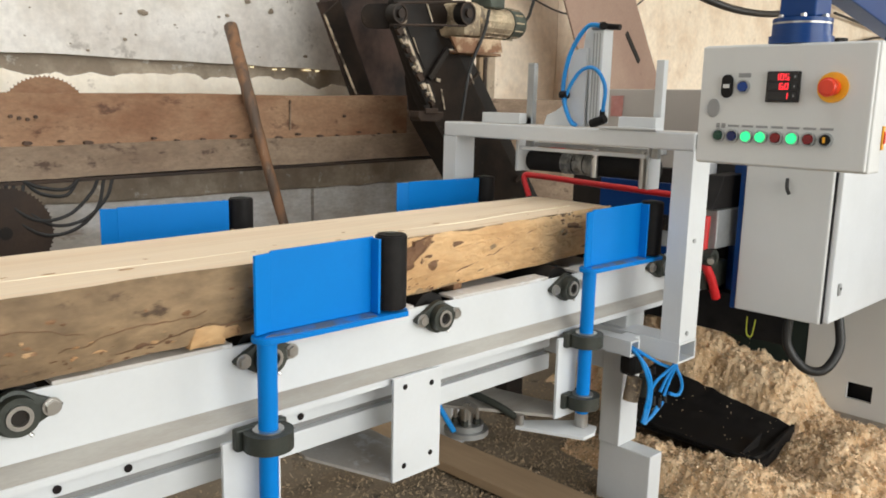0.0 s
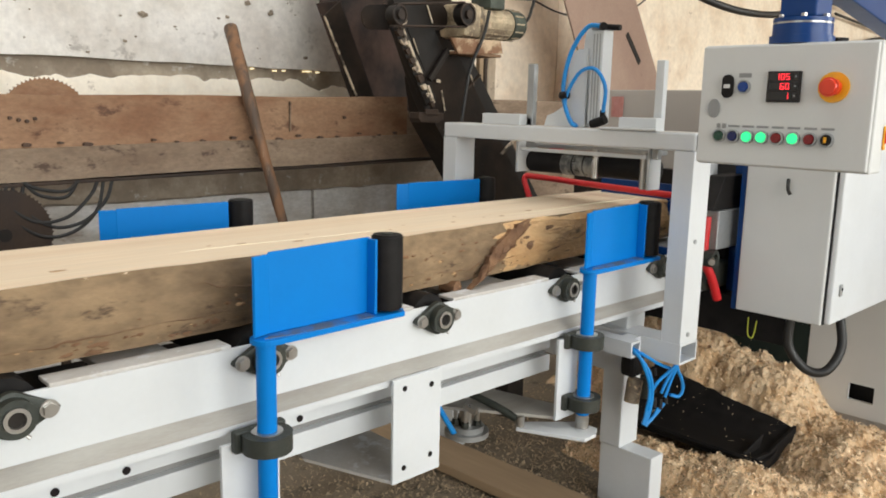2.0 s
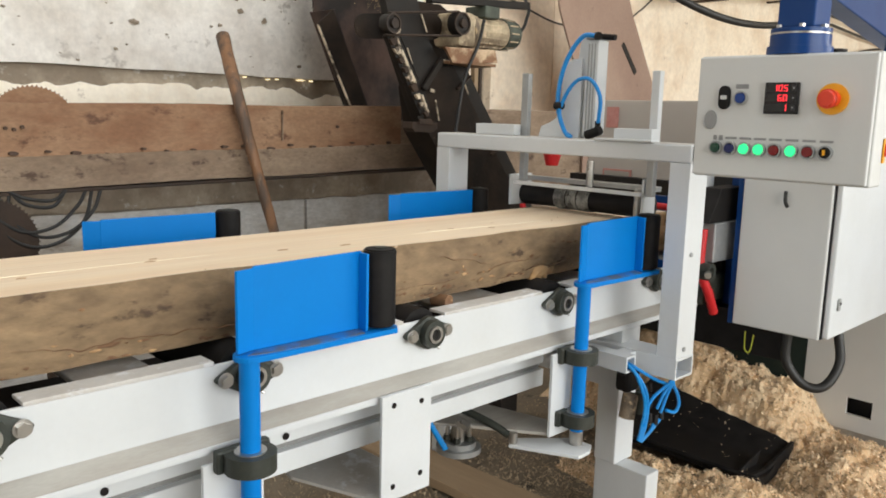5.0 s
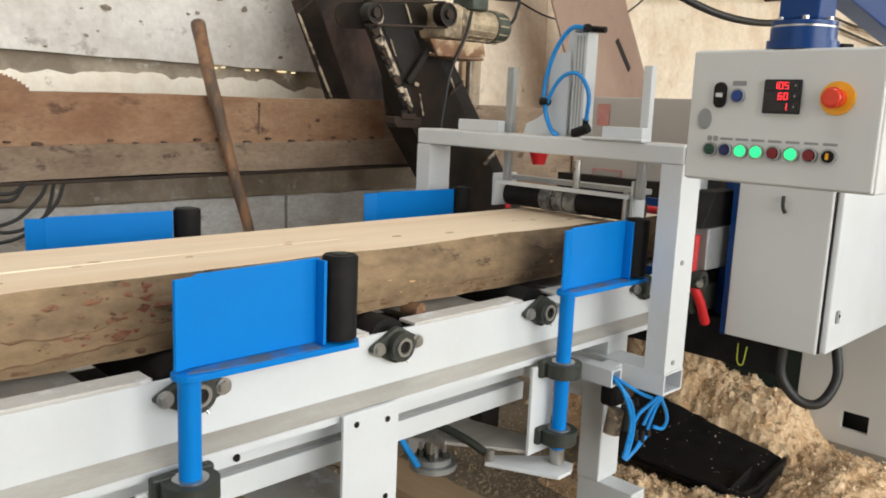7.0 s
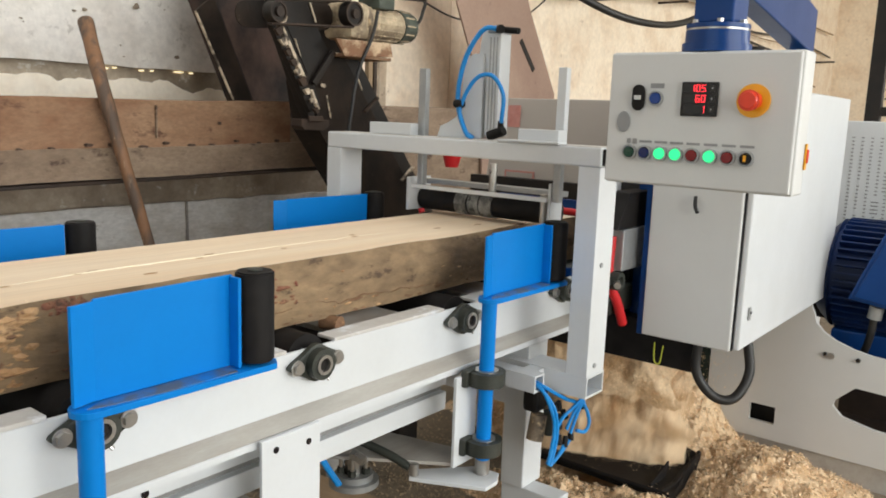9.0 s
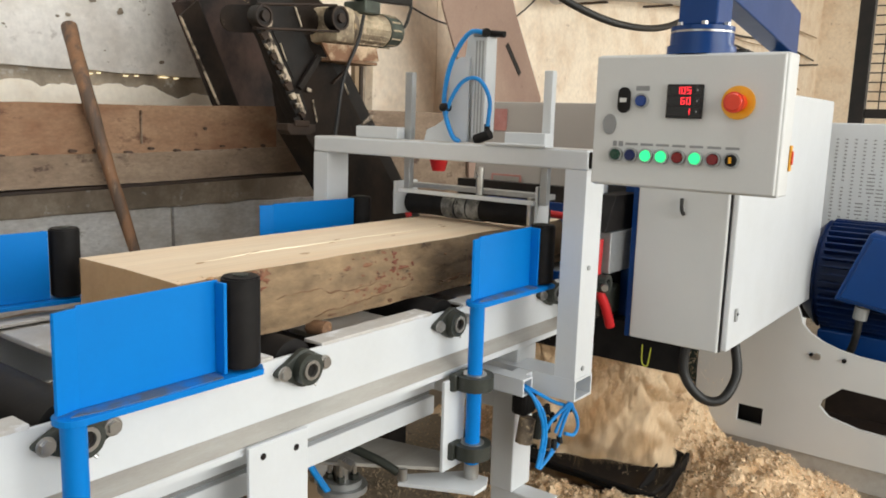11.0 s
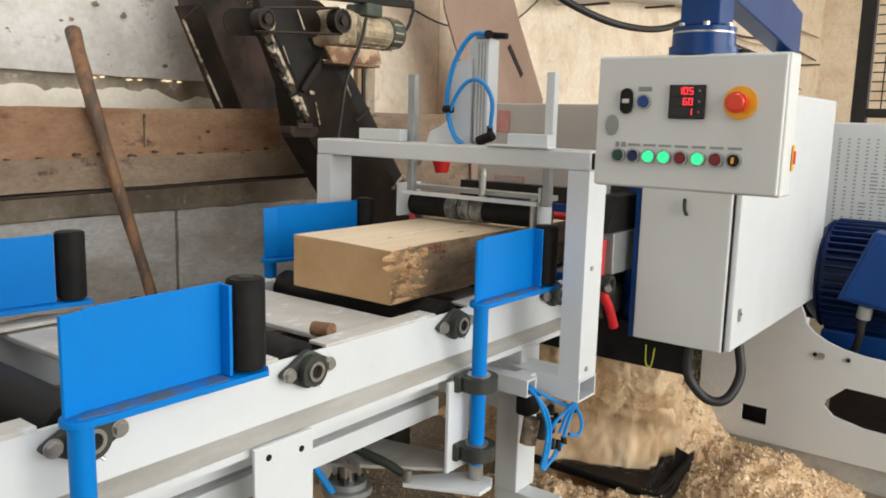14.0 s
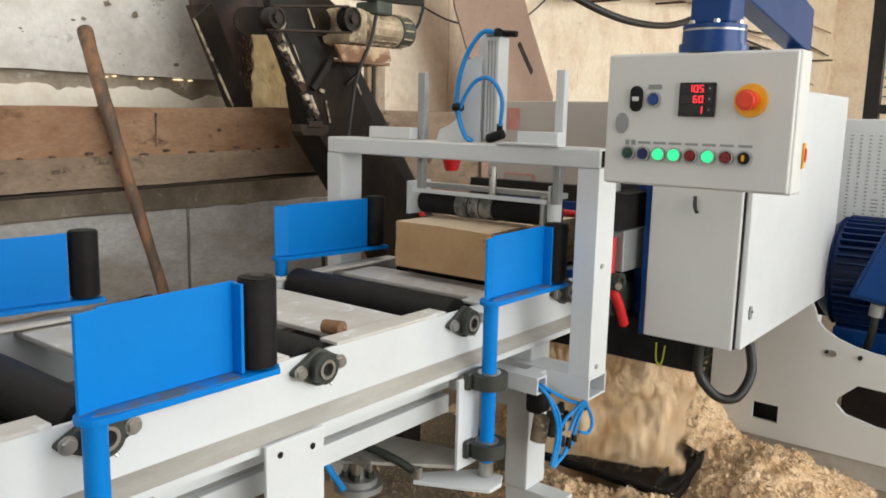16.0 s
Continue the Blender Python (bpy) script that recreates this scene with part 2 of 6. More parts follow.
GREEN_OFF = material("dark_green_lens", (0.02, 0.07, 0.045), 0.25, bump=0)
DIGIT = glow("red_digits", (1.0, 0.04, 0.06), 2.0)
SCREEN = material("black_display", (0.012, 0.010, 0.012), 0.2, bump=0)
HOODPAINT = material("beige_grey_paint", (0.44, 0.40, 0.35), 0.5, second=(0.39, 0.35, 0.31), scale=2, bump=0.05, fine=200, grain=0.04)
INNERBARK = material("stripped_inner_bark", (0.58, 0.37, 0.19), 0.8, second=(0.40, 0.22, 0.10), scale=14, bump=0.8, fine=60, third=(0.17, 0.085, 0.043), third_at=0.58, contrast=0.1)
STICKER = material("warning_sticker", (0.55, 0.22, 0.19), 0.6, second=(0.62, 0.30, 0.26), scale=40, bump=0)

# ---- building helpers ----
ORIGIN = {}


def thing(name, at, label, category, group="", kind=""):
    ob = new(name)
    ob.location = at
    ob.empty_display_size = 0.05
    ORIGIN[ob.name] = Vector(at)
    return tagged(ob, label, category, group, kind)


def part(name, bm, mat, parent=None, label="", at=None, smooth=False):
    """Links a bmesh built in world places as one mesh object, under a thing or a part."""
    base = ORIGIN[parent.name] if parent else Vector((0, 0, 0))
    origin = Vector(at) if at is not None else base
    bmesh.ops.translate(bm, verts=bm.verts, vec=-origin)
    me = bpy.data.meshes.new(name)
    bm.to_mesh(me)
    bm.free()
    for mt in (mat if isinstance(mat, (list, tuple)) else (mat,)):
        me.materials.append(mt)
    if smooth:
        for p in me.polygons:
            p.use_smooth = True
        me.set_sharp_from_angle(angle=radians(40))
    ob = new(name, me)
    ob.parent = parent
    ob.location = origin - base
    ORIGIN[ob.name] = origin
    if label:
        tagged(ob, label)
    return ob


def box(bm, x0, x1, y0, y1, z0, z1, bevel=0.0, seg=2):
    r = bmesh.ops.create_cube(bm, size=1)
    vs = r["verts"]
    bmesh.ops.scale(bm, vec=(x1 - x0, y1 - y0, z1 - z0), verts=vs)
    bmesh.ops.translate(bm, vec=((x0 + x1) / 2, (y0 + y1) / 2, (z0 + z1) / 2), verts=vs)
    if bevel:
        es = list({e for v in vs for e in v.link_edges})
        bmesh.ops.bevel(bm, geom=es, offset=bevel, segments=seg, affect="EDGES", profile=0.5)
    return bm


def B(*a, **k):
    return box(bmesh.new(), *a, **k)


def cyl(bm, p, q, r, r2=None, seg=24, caps=True):
    p, q = Vector(p), Vector(q)
    d = q - p
    made = bmesh.ops.create_cone(bm, cap_ends=caps, segments=seg, radius1=r, radius2=r if r2 is None else r2, depth=d.length)
    m = Matrix.Translation((p + q) / 2) @ d.to_track_quat("Z", "Y").to_matrix().to_4x4()
    bmesh.ops.transform(bm, matrix=m, verts=made["verts"])
    return bm


def C(*a, **k):
    return cyl(bmesh.new(), *a, **k)


def ring(bm, p, q, r_out, r_in, seg=28):
    """A tube wall from p to q."""
    p, q = Vector(p), Vector(q)
    rot = (q - p).to_track_quat("Z", "Y").to_matrix()
    loops = []
    for c, r in ((p, r_out), (q, r_out), (q, r_in), (p, r_in)):
        loops.append([bm.verts.new(c + rot @ Vector((r * math.cos(a), r * math.sin(a), 0))) for a in (2 * math.pi * i / seg for i in range(seg))])
    for k in range(4):
        a, b = loops[k], loops[(k + 1) % 4]
        for i in range(seg):
            bm.faces.new((a[i], a[(i + 1) % seg], b[(i + 1) % seg], b[i]))
    return bm


def prism(bm, outline, axis, lo, hi, bevel=0.0):
    """An outline in two coordinates pushed along the third axis; the outline names the other two in x, y, z order."""
    def at(u, v, w):
        return {"x": (w, u, v), "y": (u, w, v), "z": (u, v, w)}[axis]
    a = [bm.verts.new(at(u, v, lo)) for u, v in outline]
    b = [bm.verts.new(at(u, v, hi)) for u, v in outline]
    n = len(a)
    fs = [bm.faces.new(a), bm.faces.new(b[::-1])]
    for i in range(n):
        fs.append(bm.faces.new((a[i], b[i], b[(i + 1) % n], a[(i + 1) % n])))
    bmesh.ops.recalc_face_normals(bm, faces=fs)
    if bevel:
        es = list({e for f in fs for e in f.edges})
        bmesh.ops.bevel(bm, geom=es, offset=bevel, segments=2, affect="EDGES", profile=0.5)
    return bm


def P(*a, **k):
    return prism(bmesh.new(), *a, **k)


def smooth_path(pts, n=8):
    pts = [Vector(p) for p in pts]
    ext = [2 * pts[0] - pts[1], *pts, 2 * pts[-1] - pts[-2]]
    out = []
    for i in range(1, len(ext) - 2):
        p0, p1, p2, p3 = ext[i - 1:i + 3]
        for k in range(n):
            t = k / n
            out.append(0.5 * (2 * p1 + (p2 - p0) * t + (2 * p0 - 5 * p1 + 4 * p2 - p3) * t * t + (3 * p1 - p0 - 3 * p2 + p3) * t ** 3))
    return out + [pts[-1]]


def sweep(bm, pts, r, seg=10, n=8, radii=None):
    path = smooth_path(pts, n)
    loops, up = [], None
    for i, p in enumerate(path):
        d = (path[min(i + 1, len(path) - 1)] - path[max(i - 1, 0)]).normalized()
        if up is None:
            up = d.orthogonal().normalized()
        up = (up - d * up.dot(d)).normalized()
        side = d.cross(up)
        rr = r if radii is None else radii(i / (len(path) - 1))
        loops.append([bm.verts.new(p + rr * (math.cos(a) * up + math.sin(a) * side)) for a in (2 * math.pi * k / seg for k in range(seg))])
    for a, b in zip(loops, loops[1:]):
        for k in range(seg):
            bm.faces.new((a[k], a[(k + 1) % seg], b[(k + 1) % seg], b[k]))
    bm.faces.new(loops[0][::-1])
    bm.faces.new(loops[-1])
    return bm


def S(*a, **k):
    return sweep(bmesh.new(), *a, **k)


def sheet(nx, ny, fn):
    """A grid of points fn(u, v), u and v from 0 to 1."""
    bm = bmesh.new()
    vs = [[bm.verts.new(fn(i / nx, j / ny)) for j in range(ny + 1)] for i in range(nx + 1)]
    for i in range(nx):
        for j in range(ny):
            bm.faces.new((vs[i][j], vs[i + 1][j], vs[i + 1][j + 1], vs[i][j + 1]))
    return bm


# ---- the hall ----
def nz(x, y, z=0.0, s=1.0):
    return noise.noise(Vector((x * s, y * s, z * s)))


def floor_height(x, y):
    return 0.012 * nz(x, y, 0, 2.5) + 0.006 * nz(x, y, 3, 9)


def grade(u, lo, hi, mid, power):
    """Spreads u so that points gather at mid."""
    w = 2 * u - 1
    w = math.copysign(abs(w) ** power, w)
    return mid + w * ((hi - mid) if w > 0 else (mid - lo))


def floor_point(u, v):
    x, y = grade(u, -5, 14, 1.6, 2.2), grade(v, -5, 3.25, 1.0, 1.8)
    return (x, y, floor_height(x, y))


tagged(part("floor", sheet(160, 120, floor_point), GROUND, smooth=True), "trodden earth floor grey with dust and sawdust", "floor", kind="structure")

WALL_Y = 3.20
wall = part("wall_north", B(-5, 14, WALL_Y + 0.02, 3.45, 0, 4.6), CONCRETE)
tagged(wall, "old concrete block wall with flaking whitewash", "wall", kind="structure")


def panel_face(x0, x1, z0, z1, depth, rough, nx, nz_):
    """A rough slab with its face towards the hall and real sides."""
    def at(u, v):
        x, z = x0 + (x1 - x0) * u, z0 + (z1 - z0) * v
        edge = 0.010 * nz(x, z, 2, 7) if v in (0.0, 1.0) else 0.0
        return (x, WALL_Y + 0.02 - depth + rough * nz(x, z, 0, 3) + rough * 0.5 * nz(x, z, 5, 14), z + edge)
    bm = sheet(nx, nz_, at)
    es = [e for e in bm.edges if e.is_boundary]
    r = bmesh.ops.extrude_edge_only(bm, edges=es)
    for v in (g for g in r["geom"] if isinstance(g, bmesh.types.BMVert)):
        v.co.y = WALL_Y + 0.04
    return bm


part("whitewashed_panel", panel_face(-5, 2.95, 1.285, 4.6, 0.032, 0.004, 70, 30), PLASTER, wall, smooth=True)
part("bare_course", panel_face(-5, 3.27, 0.958, 1.268, 0.012, 0.006, 160, 10), CONCRETE, wall, smooth=True)
part("concrete_course", panel_face(-5, 2.735, 0.70, 0.945, 0.012, 0.005, 120, 8), CONCRETE, wall, smooth=True)
part("concrete_course", panel_face(-5, 2.17, 0.31, 0.69, 0.025, 0.005, 120, 10), CONCRETELOW, wall, smooth=True)
part("concrete_course", panel_face(2.19, 4.7, 0.27, 0.69, 0.020, 0.005, 60, 10), CONCRETELOW, wall, smooth=True)
part("concrete_course", panel_face(-5, 4.7, 0.0, 0.26, 0.022, 0.005, 120, 10), CONCRETELOW, wall, smooth=True)
part("plaster_panel", panel_face(2.97, 3.44, 1.285, 4.6, 0.02, 0.006, 20, 60), PLASTERWARM, wall, smooth=True)
part("plaster_pilaster", panel_face(3.49, 4.07, 1.0, 4.6, 0.055, 0.006, 24, 60), PLASTERWARM, wall, smooth=True)
part("plaster_panel", panel_face(4.12, 8.1, 0.9, 4.6, 0.02, 0.010, 70, 50), PLASTERWARM, wall, smooth=True)
part("plaster_panel", panel_face(8.14, 14, 0.9, 4.6, 0.02, 0.012, 70, 50), PLASTERWARM, wall, smooth=True)


def whitewash_remains(x0, x1):
    """Whitewash left on the lower part of the bare course, with a ragged upper edge."""
    def at(u, v):
        x = x0 + (x1 - x0) * u
        top = 1.214 + 0.030 * nz(x, 0, 5, 2.1) + 0.034 * nz(x, 0, 9, 7) + 0.014 * nz(x, 0, 2, 24)
        z = 1.0 + (top - 1.0) * v
        return (x, WALL_Y - 0.001 - 0.004 * min(1, (1 - v) * 8) + 0.003 * nz(x, z, 1, 6), z)
    bm = sheet(420, 8, at)
    r = bmesh.ops.extrude_edge_only(bm, edges=[e for e in bm.edges if e.is_boundary])
    for v in (g for g in r["geom"] if isinstance(g, bmesh.types.BMVert)):
        v.co.y = WALL_Y + 0.03
    return bm


part("whitewash_remains", whitewash_remains(-4.8, 3.2), FLAKED, wall, "ragged cream whitewash", smooth=True)
rg = random.Random(5)
bm = bmesh.new()
for k in range(70):
    x, z, r = 0.2 + 2.7 * rg.random(), 1.30 + 0.55 * rg.random(), 0.003 + 0.010 * rg.random() ** 3
    rim = []
    for q in range(9):
        a = 2 * math.pi * q / 9
        d = r * (0.6 + 0.8 * rg.random())
        rim.append(bm.verts.new((x + 1.6 * d * math.cos(a), WALL_Y - 0.018, z + d * math.sin(a))))
    top = bm.verts.new((x, WALL_Y - 0.0215, z))
    for q in range(9):
        bm.faces.new((rim[q], rim[(q + 1) % 9], top))
tagged(part("plaster_scab", bm, CONCRETE, wall), kind="stuff")
for x, w in ((1.79, 0.030), (1.845, 0.010), (1.965, 0.016), (2.02, 0.007), (2.135, 0.045), (2.215, 0.012)):
    z = 1.276 - 0.006 * rg.random()
    part("daylight_crack", P([(x, z), (x + w * 0.25, z + 0.004), (x + w * 0.6, z + 0.0045), (x + w, z + 0.002), (x + w * 0.7, z - 0.002)], "y", WALL_Y - 0.004, WALL_Y + 0.03), DAYGAP, wall)

tagged(part("wall_east", B(13.9, 14.1, -5, 3.22, 0, 4.6), PLASTERWARM), "far plastered end wall of the hall", "wall", kind="structure")
# Unseen walls and roof added to close the hall; their openings suit the lamps.
west = tagged(part("wall_west", B(-5.2, -5, -1.4, -5.0, 0, 4.6), PLASTER), "whitewashed side wall beside an open gate", "wall", kind="structure")
part("wall_piece", B(-5.2, -5, 2.4, 3.22, 0, 4.6), PLASTER, west)
part("lintel", B(-5.2, -5, -1.4, 2.4, 4.0, 4.6), PLASTER, west)
south = tagged(part("wall_south", B(3.8, 5.3, -5.2, -5.0, 0, 4.6), PLASTER), "whitewashed wall with a wide open gate", "wall", kind="structure")
part("wall_piece", B(-5, -2.2, -5.2, -5.0, 0, 4.6), PLASTER, south)
part("lintel", B(-2.2, 3.8, -5.2, -5.0, 4.1, 4.6), PLASTER, south)
part("lintel", B(5.3, 11.7, -5.2, -5.0, 4.3, 4.6), PLASTER, south)
part("wall_piece", B(11.7, 14, -5.2, -5.0, 0, 4.6), PLASTER, south)
bm = B(-5.2, 14.1, -5.2, -0.9, 4.6, 4.8)
box(bm, -5.2, 14.1, 1.7, 3.45, 4.6, 4.8)
box(bm, -5.2, -1.2, -0.9, 1.7, 4.6, 4.8)
box(bm, 4.4, 14.1, -0.9, 1.7, 4.6, 4.8)
tagged(part("ceiling", bm, CONCRETE), "concrete roof slab with a long roof light", "ceiling", kind="structure")

# ---- infeed roller conveyor ----
ROLL_X = [-0.69, -0.27, 0.149, 0.564, 0.988, 1.439, 1.888]
ROLL_Z, ROLL_R = 0.68, 0.047
RAIL_Y, RAIL_TOP, REAR_Y = 1.04, 0.706, 1.62
conv = thing("roller_conveyor", (0.6, 1.3, 0.0), "white steel roller conveyor feeding beams into the saw", "conveyor")

L = -1.6


def rail(bm, y, out):
    """A channel: web, narrow top flange inwards, wide bottom flange outwards."""
    web = 0.008
    box(bm, L, 1.95, min(y, y - out * web), max(y, y - out * web), 0.565, RAIL_TOP, 0.0015)
    prism(bm, [(y, 0.600), (y + out * 0.034, 0.580), (y + out * 0.034, 0.568), (y, 0.568)], "x", L, 1.95)
    return bm


def notched_top(y, out):
    """Top flange in pieces, cut away over each roller end."""
    cuts = [L] + [c for x in ROLL_X for c in (x - 0.062, x + 0.055)] + [1.95]
    for a, b in zip(cuts[::2], cuts[1::2]):
        if b - a > 0.02:
            part("top_flange", B(a, b, min(y + out * 0.0005, y - out * 0.048), max(y + out * 0.0005, y - out * 0.048), RAIL_TOP, RAIL_TOP + 0.007, 0.0015), DUSTY, conv)


part("side_rail", rail(bmesh.new(), RAIL_Y, -1), WHITE, conv)
notched_top(RAIL_Y, -1)
part("flange_dust", P([(RAIL_Y - 0.0005, 0.6015), (RAIL_Y - 0.033, 0.5824), (RAIL_Y - 0.033, 0.5814), (RAIL_Y - 0.0005, 0.6005)], "x", L, 1.95), FLANGEDUST, conv, "grey dust on the lower flange")
part("side_rail", rail(bmesh.new(), REAR_Y, 1), WHITE, conv)
notched_top(REAR_Y, 1)
bm = B(L, 1.361, 1.045, 1.058, 0.552, 0.566, 0.002)
part("lower_rail", bm, WHITE, conv)
part("lower_rail", B(L, 1.455, 1.085, 1.13, 0.446, 0.490, 0.002), WHITE, conv)
# The gap between the rails is a strip with its shade painted in.
part("rail_groove", B(L, 1.455, 1.102, 1.12, 0.4905, 0.506), SLOTSHADE, conv)
part("lower_rail", B(L, 1.455, 1.086, 1.13, 0.5065, 0.545, 0.002), WHITE, conv)
part("lower_rail", B(L, 1.30, 1.55, 1.60, 0.47, 0.555, 0.002), WHITE, conv)
for x in (0.311, 0.202, 0.641, -0.05, -0.3):
    part("bolt_hole", C((x * 1.0375 + 0.006, 1.0835, 0.520), (x * 1.0375 + 0.006, 1.0858, 0.520), 0.007, seg=16), SCREEN, conv)
for x0, x1 in ((0.305, 0.43), (0.70, 0.82), (1.11, 1.32), (1.58, 1.72), (-0.15, -0.03)):
    part("cross_plate", B(x0, x1, RAIL_Y + 0.012, REAR_Y - 0.012, 0.688, 0.700, 0.003), DUSTY, conv, "dusty white cross plate")
part("chip_tray", B(-1.5, 1.95, 1.09, 1.58, 0.556, 0.562), BLACKRUST, conv, "dark tray under the rollers")
stub = thing("wood_offcut", (1.09, 1.12, 0.70), "short orange-brown round wood offcut beside a roller", "wood offcut")
part("offcut", C((1.108, 1.092, 0.7165), (1.100, 1.135, 0.7165), 0.0165, 0.0145, seg=18), BARK, stub, smooth=True)


def flange_bearing(x, y, side, name="flange_bearing"):
    bm = bmesh.new()
    pts = []
    for k in range(32):
        a = 2 * math.pi * k / 32
        r = 0.036 + 0.030 * abs(math.cos(a)) ** 3
        pts.append((x + r * math.cos(a) * (1.0 if abs(math.cos(a)) < 0.7 else 1.0), ROLL_Z + 0.032 * math.sin(a) * (1.12 - 0.45 * abs(math.cos(a)) ** 2)))
    y1 = y + side * 0.013
    prism(bm, pts, "y", min(y, y1), max(y, y1), 0.002)
    house = part(name, bm, CAST, conv, "dark green cast iron flange bearing", smooth=True)
    part("boss", ring(bmesh.new(), (x, y1, ROLL_Z), (x, y + side * 0.030, ROLL_Z), 0.029, 0.019), CAST, house, smooth=True)
    part("inner_race", ring(bmesh.new(), (x, y1, ROLL_Z), (x, y + side * 0.034, ROLL_Z), 0.0185, 0.0125), STEEL, house, smooth=True)
    part("shaft_end", C((x, y1, ROLL_Z), (x, y + side * 0.027, ROLL_Z), 0.0124), BLACKSTEEL, house, smooth=True)
    for dx in (-0.049, 0.049):
        part("bolt", C((x + dx, y1, ROLL_Z), (x + dx, y + side * 0.022, ROLL_Z), 0.0105, seg=6), STEEL, house)
        part("washer", C((x + dx, y1, ROLL_Z), (x + dx, y + side * 0.0155, ROLL_Z), 0.014, seg=18), STEEL, house)
    part("grease_nipple", C((x + 0.012, y + side * 0.02, ROLL_Z - 0.026), (x + 0.018, y + side * 0.024, ROLL_Z - 0.034), 0.003, seg=8), STEEL, house)


rollers = []
for x in ROLL_X:
    flange_bearing(x, RAIL_Y - 0.0005, -1)
    bm = C((x, RAIL_Y + 0.02, ROLL_Z), (x, REAR_Y - 0.02, ROLL_Z), ROLL_R, seg=36)
    cyl(bm, (x, RAIL_Y + 0.0085, ROLL_Z), (x, REAR_Y - 0.0085, ROLL_Z), 0.017, seg=16)
    r = part("roller", bm, BLACK, conv, "black rubber-coated conveyor roller", at=(x, (RAIL_Y + REAR_Y) / 2, ROLL_Z), smooth=True)
    rollers.append(r)

# posts, brackets and feet
part("leg", B(1.692, 1.782, 1.0065, 1.075, 0.181, 0.567, 0.003), WHITE, conv)
part("leg_plinth", B(1.7, 1.762, 0.907, 1.076, 0.0, 0.1805, 0.003), WHITE, conv)
part("leg", B(1.615, 1.68, 1.60, 1.66, 0.0, 0.556, 0.003), WHITE, conv)
part("leg", B(-0.35, -0.27, 0.98, 1.05, 0.0, 0.556, 0.003), WHITE, conv)
part("leg", B(-0.35, -0.27, 1.60, 1.66, 0.0, 0.556, 0.003), WHITE, conv)
part("cross_tie", B(1.70, 1.762, 1.0755, 1.599, 0.395, 0.45, 0.003), WHITE, conv)
part("pillow_bracket", B(0.452, 0.565, 0.992, 1.0, 0.10, 0.556, 0.001), WHITE, conv)
part("pillow_bracket", B(1.362, 1.44, 0.986, 0.994, 0.358, 0.567, 0.001), WHITE, conv)
part("support_plate", P([(1.372, 0.99), (1.46, 0.995), (1.44, 1.05), (1.38, 1.32), (1.20, 1.34), (1.17, 1.28)], "z", 0.358, 0.366, 0.001), FLANGEDUST, conv)
brk = part("drive_bracket", B(0.829, 0.961, 0.989, 0.996, 0.362, 0.585, 0.001), WHITE, conv, "white bolted mounting plate")
part("bracket_base", P([(0.829, 0.9965), (0.961, 0.9965), (0.961, 1.30), (0.78, 1.30), (0.76, 1.20)], "z", 0.362, 0.369), DUSTY, brk)
for x, z in ((0.859, 0.563), (0.933, 0.556), (0.933, 0.40), (0.859, 0.392)):
    part("bolt_hole", C((x, 0.9878, z), (x, 0.9892, z), 0.006, seg=14), SCREEN, brk)

# centring arms
ARM_Z0, ARM_Z1 = 0.742, 0.884


def ring_bearing(x, y, z, out):
    b = part("pillow_bearing", ring(bmesh.new(), (x, y, z - 0.016), (x, y, z + 0.016), 0.043, 0.027), CAST, conv, "dark green cast iron bearing with a bright ring", smooth=True)
    part("bearing_foot", B(x - 0.05, x - 0.012, y + out * 0.018 if out > 0 else y - 0.036, y + 0.036 if out > 0 else y + out * 0.018, z - 0.02, z + 0.02, 0.004), CAST, b)
    part("bearing_foot", B(x + 0.012, x + 0.05, y + out * 0.018 if out > 0 else y - 0.036, y + 0.036 if out > 0 else y + out * 0.018, z - 0.02, z + 0.02, 0.004), CAST, b)
    part("race", ring(bmesh.new(), (x, y, z - 0.012), (x, y, z + 0.018), 0.0268, 0.0172), STEEL, b, smooth=True)


